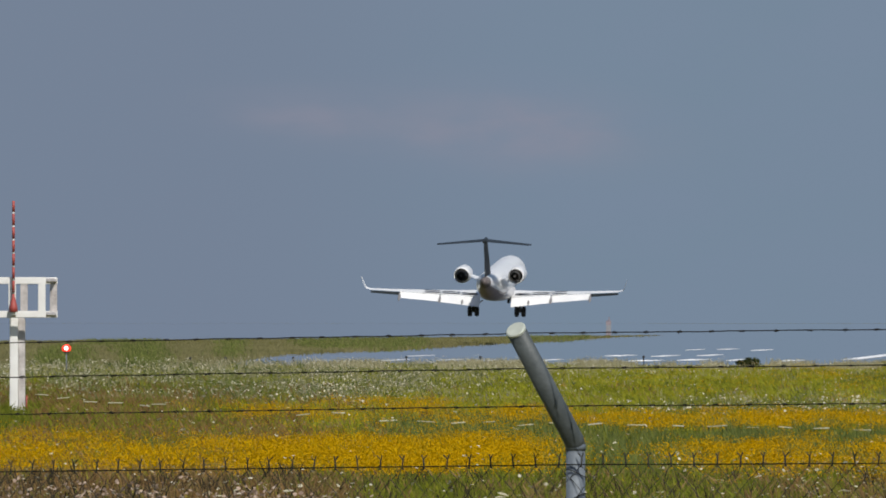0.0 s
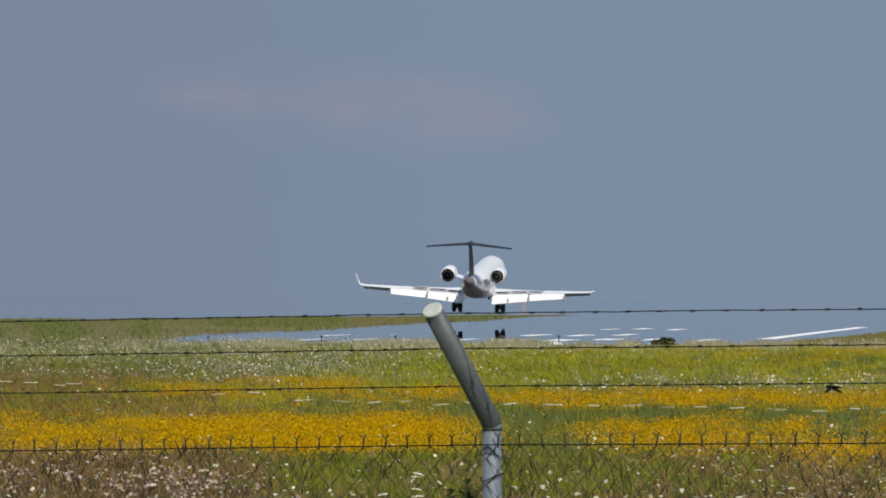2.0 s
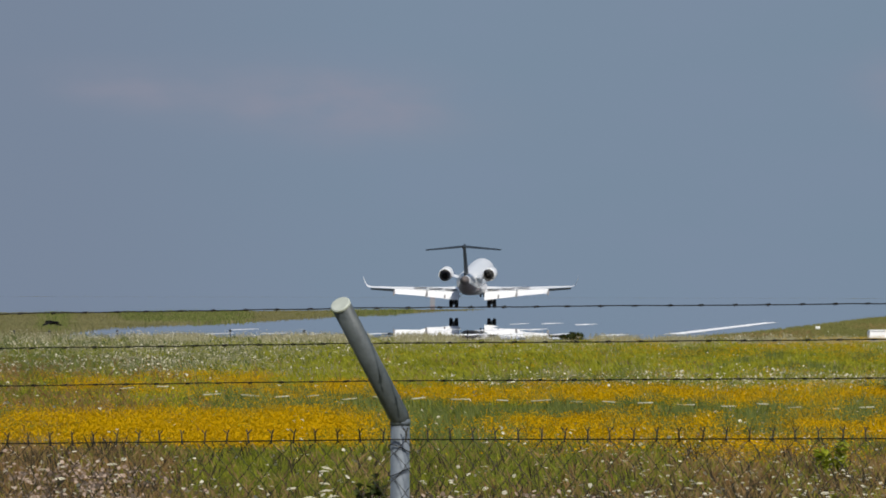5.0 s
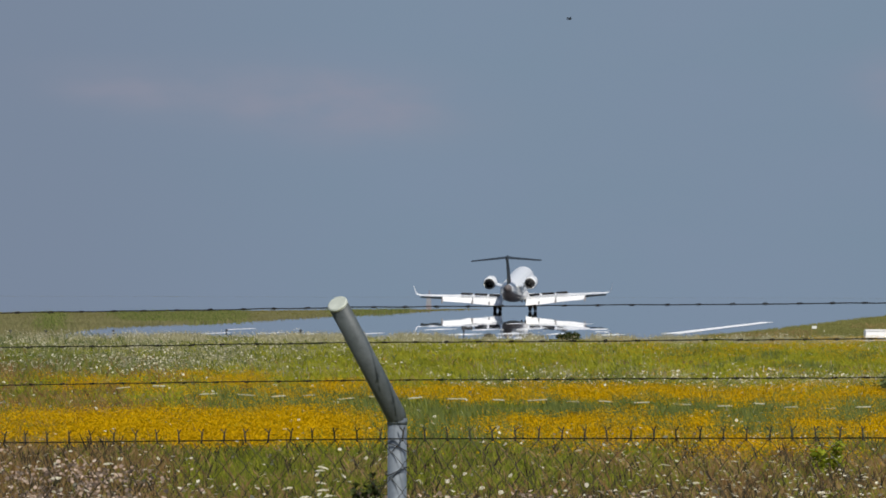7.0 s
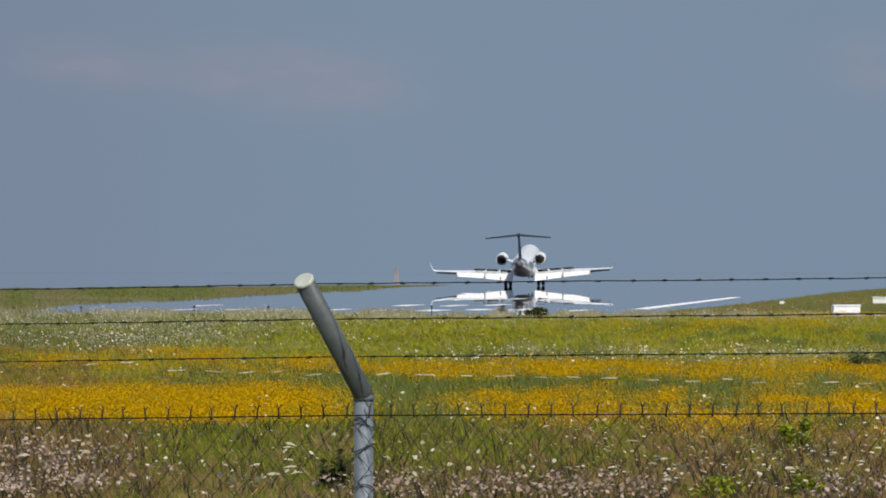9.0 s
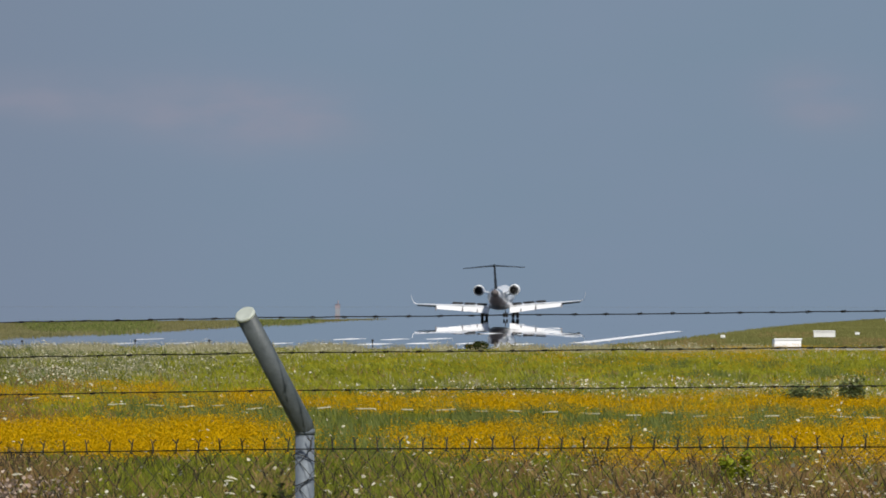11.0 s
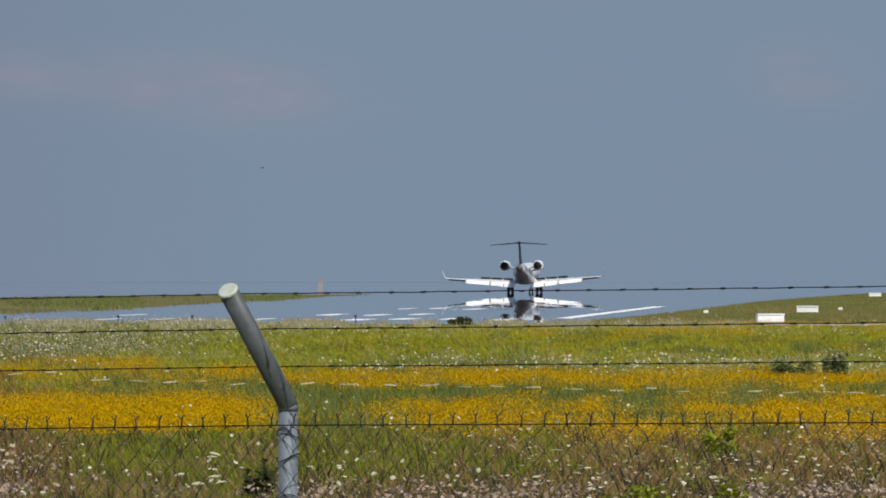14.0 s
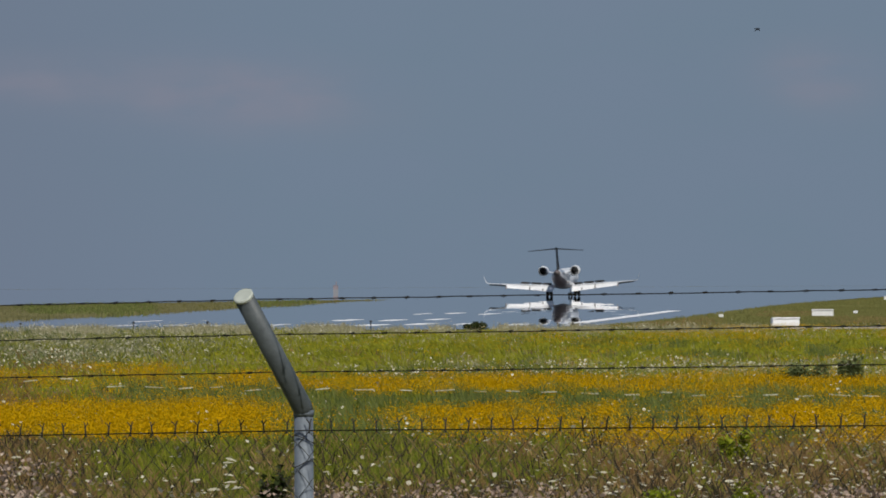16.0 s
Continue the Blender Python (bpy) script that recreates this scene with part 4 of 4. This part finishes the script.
def build_meadow():
    u, w = field(70000, 84, 480)
    ye, wh, br, lu = seen_zones(u, w, 0.2)
    far = np.clip((w - 80) / 14, 0.25, 1)
    weight = np.clip(0.95 - br * 0.5 - lu * 0.5 - ye * 0.2 - wh * 0.35, 0.12, 1) * clear_of_stand(u, w) * far
    k = (rng.random(len(u)) < weight) & (w > 165)
    blades("meadow_grass", u[k], w[k], 0.24, 0.019, 0.11, 6, M_GRASS, "yellow-green meadow grass", "grass")
    u, w = field(34000, 84, 170)
    ye, wh, br, lu = seen_zones(u, w, 0.15)
    weight = np.clip(0.98 - br * 0.5 - lu * 0.4 - wh * 0.3 - 0.62 * band(u, -3000, -520, 80), 0.12, 1) * clear_of_stand(u, w) * np.clip((w - 80) / 14, 0.25, 1)
    blades("short_grass", *kept(u, w, weight), 0.155, 0.030, 0.16, 8, M_GRASS, "short yellow-green sward far out in the meadow", "grass", bend=0.6)
    u, w = field(66000, 100, 470)
    ye, wh, br, lu = seen_zones(u, w, 0.24)
    blades("tall_grass", *kept(u, w, np.clip(lu + 0.05, 0, 1)), 0.25, 0.0125, 0.10, 8, M_LUSH, "tall lush green grass", "grass", bend=0.36)
    u, w = field(60000, 130, 480)
    ye, wh, br, lu = seen_zones(u, w, 0.3)
    blades("dry_grass", *kept(u, w, np.clip(br * 0.75 + 0.04, 0, 1) * clear_of_stand(u, w)), 0.27, 0.011, 0.10, 8, M_DRY, "brownish pink dry grass in seed", "grass", bend=0.34)
    u, w = field(46000, 83, 200)
    ye, wh, br, lu = seen_zones(u, w, 0.28)
    blades("pale_grass", *kept(u, w, np.clip(wh * 0.62 + 0.02, 0, 1) * clear_of_stand(u, w)), 0.25, 0.014, 0.12, 5, M_PALE, "pale seeding grass", "grass", bend=0.12)
    u, w = field(93000, 87, 340)
    ye, wh, br, lu = seen_zones(u, w, 0.31)
    heads("yellow_flowers", *kept(u, w, ye * clear_of_stand(u, w)), 0.22, 0.37, 0.0245, 20, M_YELLOW, "dense golden yellow wild flowers", spread=0.15, sides=4)
    u, w = field(52000, 83, 460)
    ye, wh, br, lu = seen_zones(u, w, 0.34)
    heads("white_flowers", *kept(u, w, np.clip(wh * 0.52 + 0.008 + 0.007 * band(w, 84, 150, 4), 0, 1) * clear_of_stand(u, w)), 0.22, 0.36, 0.058, 3, M_PETAL, "scattered small white daisies", spread=0.25)
    # dark stalks among the white daisies
    u, w = field(34000, 85, 160)
    ye, wh, br, lu = seen_zones(u, w, 0.26)
    blades("dark_stalks", *kept(u, w, np.clip(wh * 0.42, 0, 1) * band(u, -3000, -240, 60) * clear_of_stand(u, w)), 0.27, 0.020, 0.14, 4, M_LEAF_M, "dark olive stalks among the white daisies", "grass", bend=0.3)
    # grey-green tussocks between the flower bands
    u, w = field(60000, 108, 330)
    v = w * (1 - 0.26 / EYE_Z)
    n5 = smooth_noise(u, v, 52, 9, 61)
    place = band(v, 172, 214, 4) * band(u, -440, -150, 30) + band(v, 186, 222, 4) * np.clip((n5 - 0.42) * 6, 0, 1) * band(u, -20, 3000, 30) + 0.8 * band(v, 186, 256, 6) * np.clip((smooth_noise(u, v, 66, 15, 21) - 0.52) * 7, 0, 1) * band(u, 60, 3000, 30)
    place += band(v, 151, 164, 2.5) * band(u, 30, 330, 40) + band(v, 95, 132, 6) * np.clip((n5 - 0.62) * 7, 0, 0.8) * band(u, 250, 3000, 90)
    place += band(v, 205, 268, 6) * band(u, -160, 30, 30) * 0.6 + band(v, 222, 244, 4) * band(u, -925, -850, 15) + band(v, 110, 135, 6) * band(u, -830, -700, 25) * 0.7
    place += band(v, 228, 262, 5) * np.clip((smooth_noise(u, v, 40, 14, 62) - 0.58) * 7, 0, 1) * band(u, 80, 3000, 40)
    blades("tussock_grass", *kept(u, w, np.clip(place, 0, 1) * 0.8), 0.33, 0.014, 0.10, 8, M_GREYGREEN, "dull grey-green grass tussocks", "grass", bend=0.2)
    # reddish sorrel in seed
    u, w = field(60000, 110, 480)
    v = w * (1 - 0.32 / EYE_Z)
    n6 = smooth_noise(u, v, 80, 15, 63)
    place = band(v, 118, 212, 10) * band(u, -3000, -700, 60) * np.clip(0.35 + n6, 0, 1) + band(v, 205, 272, 6) * band(u, -3000, -640, 70) * 0.30
    place += band(v, 150, 214, 8) * band(u, -760, -420, 50) * np.clip((n6 - 0.45) * 3, 0, 0.8)
    place += band(v, 266, 600, 8) * (band(u, -3000, -560, 50) * np.clip(0.2 + n6, 0, 1) * 0.9 + band(u, 230, 3000, 110) * np.clip((n6 - 0.35) * 1.8, 0, 0.6))
    place += band(v, 240, 290, 8) * band(u, 380, 3000, 90) * 0.35
    blades("red_sorrel", *kept(u, w, np.clip(place, 0, 1) * 0.55 * clear_of_stand(u, w)), 0.29, 0.013, 0.10, 7, M_SORREL, "reddish brown sorrel gone to seed", "grass", bend=0.34)
    # tall bleached fringe where the meadow ends
    u, w = field(26000, 83.5, 96)
    clumps = np.clip((smooth_noise(u, w, 26, 50, 64) * 0.7 + smooth_noise(u, w, 90, 50, 65) * 0.5 - 0.42) * 4, 0.05, 1)
    edge = (band(u, -760, 620, 25) * (np.abs(u - 165) > 42) * np.where(u > -60, w > 86.5, w > 83.5)) * clumps
    k = rng.random(len(u)) < edge * 0.35
    blades("fringe_grass", u[k], w[k], 0.34, 0.022, 0.16, 5, M_PALE, "tall bleached grass fringe at the meadow's end", "grass", bend=0.2)
    k = rng.random(len(u)) < edge * 0.06
    heads("white_flowers", u[k], w[k], 0.20, 0.44, 0.06, 2, M_PETAL, "white daisies along the meadow's end", spread=0.2)
    # umbels near the fence: broad flat white heads
    u, w = field(4600, 290, 480)
    ye, wh, br, lu = seen_zones(u, w, 0.45)
    heads("white_umbels", *kept(u, w, np.clip(br * 0.34 * smooth_noise(u, w, 50, 14, 31) + 0.22 * band(u, 230, 3000, 50) + 0.016, 0, 1)), 0.36, 0.50, 0.040, 2, M_PETAL, "broad white umbel flowers", spread=0.05, tilts=(0.05, 0.45))
    u, w = field(22000, 350, 480)
    v = w * (1 - 0.42 / EYE_Z)
    place = band(u, -3000, -610, 25) * (1 - 0.5 * band(u, -3000, -800, 30)) * band(v, 300, 900, 8) + band(u, -190, 420, 25) * band(v, 371, 900, 4) + band(u, 640, 3000, 30) * band(v, 372, 900, 6)
    heads("mauve_flowers", *kept(u, w, smooth_noise(u, w, 70, 16, 8) ** 2 * 0.36 * place), 0.34, 0.48, 0.044, 5, M_MAUVE,
          "clumps of pale greyish mauve flower heads", spread=0.07, tilts=(0.3, 1.3))
    u, w = field(16000, 300, 480)
    v = w * (1 - 0.36 / EYE_Z)
    place = 1.7 * band(u, -3000, -600, 30) * band(v, 270, 900, 8) + band(u, -190, 3000, 40) * band(v, 330, 900, 10) + 0.45 * band(v, 262, 900, 6)
    blades("dark_stems", *kept(u, w, smooth_noise(u, w, 70, 16, 8) * 0.42 * place), 0.36, 0.010, 0.06, 6, M_STEM, "dark dry stalks among the flowers", "grass", bend=0.18)


def build_verges():
    """Grass strips beyond the meadow on both sides of the runway."""
    n = 20000
    u, w = rng.uniform(-1330, 10, n), rng.uniform(29, 88, n)
    lower = np.interp(u, [p[0] for p in LEFT_EDGE], [p[1] for p in LEFT_EDGE])
    upper = np.interp(u, [p[0] for p in LEFT_TOP[::-1]], [p[1] for p in LEFT_TOP[::-1]])
    k = (w < lower) & (w > upper)
    blades("verge_grass", u[k], w[k], 0.20, 0.06, 0.5, 5, M_VERGE, "distant verge grass, drab green with haze in its colour", "grass")
    k &= smooth_noise(u, w, 75, 40, 14) > 0.56
    blades("verge_tussocks", u[k], w[k], 0.30, 0.06, 0.5, 5, M_GREYGREEN, "darker green tussocks on the far verge", "grass", bend=0.4)
    u, w = rng.uniform(330, 1080, 30000), rng.uniform(29, 88, 30000)
    k = w > np.interp(u, [p[0] for p in RIGHT_EDGE], [p[1] for p in RIGHT_EDGE])
    k &= ~((u > 630) & (w > 83))
    blades("verge_grass", u[k], w[k], 0.14, 0.05, 0.4, 5, M_VERGE_GREEN, "short green grass on the runway verge", "grass")
    u, w = rng.uniform(430, 1080, 7000), rng.uniform(38, 86, 7000)
    k = (w > np.interp(u, [p[0] for p in RIGHT_EDGE], [p[1] for p in RIGHT_EDGE]) + 4) & (smooth_noise(u, w, 120, 9, 12) > 0.52) & ~((u > 630) & (w > 82))
    blades("verge_dry_grass", u[k], w[k], 0.17, 0.05, 0.4, 4, M_DRY, "brownish patches of dry verge grass", "grass")


build_meadow()
build_verges()


# ---- tall umbel plants by the fence, each with a stem, leaves and a flat white head ----
def build_umbel():
    p = thing("umbel_plant", "tall wild carrot with a flat white flower head", "flower", group="white umbel plants")
    part("stem", tube(bm_new(), [(0, 0, 0), (0.01, 0, 0.24), (0, 0.01, 0.47)], [0.005, 0.004, 0.003], 5), M_GREYGREEN, p, "thin green stem")
    rnd = random.Random(17)
    bm = bm_new()
    for i in range(34):
        a, r = i * 2.4, 0.062 * math.sqrt((i + 0.5) / 34)
        c = Vector((r * math.cos(a), r * math.sin(a), 0.49 - 3.5 * r * r))
        ring = [c + Vector((0.013 * math.cos(t), 0.013 * math.sin(t), rnd.uniform(-0.003, 0.004))) for t in (k * 1.257 for k in range(5))]
        tip = bm.verts.new(c + Vector((0, 0, 0.008)))
        vs = [bm.verts.new(q) for q in ring]
        for k in range(5):
            bm.faces.new((vs[k], vs[(k + 1) % 5], tip))
    part("flower_head", bm, M_PETAL, p, "flat white umbel of small florets")
    for k in range(3):
        bm = bm_new()
        a = 2.1 * k
        d = Vector((math.cos(a), math.sin(a), 0))
        side = d.cross(Vector((0, 0, 1))) * 0.018
        b0, b1, b2 = Vector((0, 0, 0.12 + 0.05 * k)), Vector((0, 0, 0.19 + 0.05 * k)) + d * 0.07, Vector((0, 0, 0.16 + 0.05 * k)) + d * 0.14
        bm.faces.new([bm.verts.new(q) for q in (b0, b1 + side, b2, b1 - side)])
        part("leaf", bm, M_GREYGREEN, p, "narrow feathery leaf")
    return p


def plant_umbels():
    first = build_umbel()
    rnd = random.Random(23)
    seen = [(-289, 310), (-273, 318), (-281, 339), (-318, 347), (-297, 364), (-262, 352), (-245, 362), (-646, 306), (-770, 316), (-735, 330),
            (195, 280), (282, 322), (247, 352), (305, 353), (365, 346), (392, 337), (430, 331), (460, 325), (397, 373), (560, 320), (585, 356), (612, 352),
            (520, 300), (655, 330), (690, 326), (735, 342), (770, 318), (800, 352), (840, 338), (560, 380), (330, 306), (455, 300)]
    for i, (u, v) in enumerate(seen):
        size = rnd.uniform(0.85, 1.0) if u < 0 else rnd.uniform(0.55, 0.8)
        y = (EYE_Z - 0.49 * size) * LENS / v
        m = pose(u * y / LENS, y, 0, rnd.uniform(-14, 14), rnd.uniform(-14, 14), rnd.uniform(0, 360)) @ Matrix.Scale(size, 4)
        if i == 0:
            first.matrix_basis = m
        else:
            copy_thing(first, m)


plant_umbels()


# ---- birds ----
def build_bird(label, size=1.0):
    b = thing("bird", label, "bird")
    bm = bm_new()
    tube(bm, [(0.16 * size, 0, 0), (0.12 * size, 0, 0.005), (0.0, 0, 0), (-0.10 * size, 0, 0), (-0.2 * size, 0, 0)],
         [0.004 * size, 0.026 * size, 0.042 * size, 0.025 * size, 0.018 * size], 8)
    part("body", bm, M_BIRD, b, "dark body", True)
    wings = []
    for s in (1, -1):
        bm = bm_new()
        pts = [(0.06, 0), (0.05, 0.12), (-0.02, 0.27), (-0.06, 0.25), (-0.05, 0.1), (-0.06, 0)]
        lo = [(px * size, s * py * size, -0.004) for px, py in pts]
        loops(bm, [lo, [(x, y, 0.006) for x, y, z in lo]])
        wings.append((part("wing", bm, M_BIRD, b, "dark wing"), s))
    return b, wings


BIRD, BIRD_WINGS = build_bird("small dark bird flying low over the meadow", 0.62)
HIGH_BIRDS = [build_bird("distant dark bird high in the hazy sky", 0.8), build_bird("tiny dark bird gliding far off in the sky", 0.8),
              build_bird("small dark bird darting down across the sky", 0.5)]


def motions():
    # seconds, x, y, height of the wheels, nose-up angle, heading (clockwise), roll
    jet_rows = [
        (0, -13.80, 1183.1, 2.78, 4.05, 4.06, 0.6),
        (0.5, -12.57, 1210.5, 2.30, 4.1, 4.06, 0.8),
        (1, -11.34, 1238.0, 1.81, 4.3, 4.06, 1),
        (1.5, -10.10, 1265.7, 1.33, 4.4, 4.06, 1.2),
        (2, -8.73, 1293.5, 1.22, 4.3, 4.06, 1.8),
        (2.5, -7.35, 1321.5, 1.10, 4.3, 4.06, 1.5),
        (3, -5.97, 1349.6, 1.23, 4.2, 4.06, 0.8),
        (3.5, -4.58, 1377.8, 1.36, 4.1, 4.06, 0.2),
        (4.5, -1.97, 1434.8, 1.16, 4, 4.06, -0.1),
        (5.6, 0.93, 1498.0, 0.53, 4.2, 4.06, -0.5),
        (6.3, 2.79, 1538.7, 0.12, 4.4, 4.06, -0.7),
        (7, 4.66, 1579.6, 0.12, 4.5, 4.06, -0.9),
        (8, 7.43, 1638.5, 0.12, 4.3, 4.06, -0.9),
        (9, 10.19, 1693.0, 0.12, 4.2, 3.3, -1),
        (9.8, 12.29, 1738.0, 0.12, 2.8, 2.7, -1.1),
        (10.8, 14.89, 1790.0, 0.12, 1.4, 3.2, -1.2),
        (11.6, 16.96, 1830.0, 0.12, 0.6, 3.8, -1.2),
        (12.5, 19.27, 1872.0, 0.12, 0.6, 4.06, -1.3),
        (13.5, 21.47, 1918.0, 0.12, 0.6, 4.06, -1),
        (14.5, 23.68, 1958.0, 0.12, 0.6, 4.06, -0.7),
        (15.5, 25.79, 1998.0, 0.12, 0.6, 4.3, -1.3),
        (16, 26.96, 2017.0, 0.12, 0.6, 4.8, -1.1),
    ]
    walk(JET, [(t, pose(x, y, z, p, r, -h)) for t, x, y, z, p, h, r in jet_rows])
    for g in GEARS:
        walk(g, [(0, pose(0, 0, -0.38)), (5.9, pose(0, 0, -0.38)), (6.4, pose(0, 0, -0.12)), (16, pose(0, 0, -0.12))])
    for sp, x, y, z, s in SPOILERS:
        rows = [(t, pose(x, y, z, 0, -3.6 * s, -12 * s) @ pose(0, 0, 0, -a)) for t, a in
                ((0, 0), (6.2, 0), (7.0, 24), (16, 24))]
        walk(sp, rows)
    # the bird crosses from one side to the other at an even pace
    path = ((0, 1282, 194), (2.2, 369, 157), (2.5, 222, 153), (3.0, -22, 157), (3.5, -238, 138), (4.0, -444, 101), (4.5, -618, 66), (4.7, -669, 62), (6.5, -1400, 30), (16, -5200, -150))
    dist = 160.0
    walk(BIRD, [(t, pose(u * dist / LENS, dist, EYE_Z - w * dist / LENS, 0, 0, 140)) for t, u, w in path])
    for wing, s in BIRD_WINGS:
        rows = [(k / 10, pose(0, 0, 0, s * 40 * math.cos(2 * math.pi * (k - 30) / 7.4))) for k in range(0, 161)]
        walk(wing, rows)
    far = 600.0
    ways = (((0, -800, -900), (5.0, -250, -260), (6.9, 150, -20), (7.2, 199, 12), (7.6, 299, 45), (8.0, 423, 75), (8.4, 573, 102), (8.6, 658, 105), (9.7, 1120, 110), (16, 3800, 110)),
            ((0, -300, -1400), (15.0, 600, -70), (15.8, 652, 19), (16, 667, 28)),
            ((0, 7000, 60), (12.0, 860, 160), (13.0, 334, 147), (13.4, 122, 138), (13.8, -78, 225), (14.0, -185, 281), (14.3, -400, 370), (14.6, -680, 420), (16, -2100, 420)))
    for (bird, wings), way in zip(HIGH_BIRDS, ways):
        walk(bird, [(t, pose(u * far / LENS, far, EYE_Z + (472 - v) * far / LENS, 0, 0, 30)) for t, u, v in way])
        for wing, s in wings:
            walk(wing, [(k / 10, pose(0, 0, 0, s * 35 * math.cos(2 * math.pi * k / 6.3))) for k in range(0, 161)])


motions()
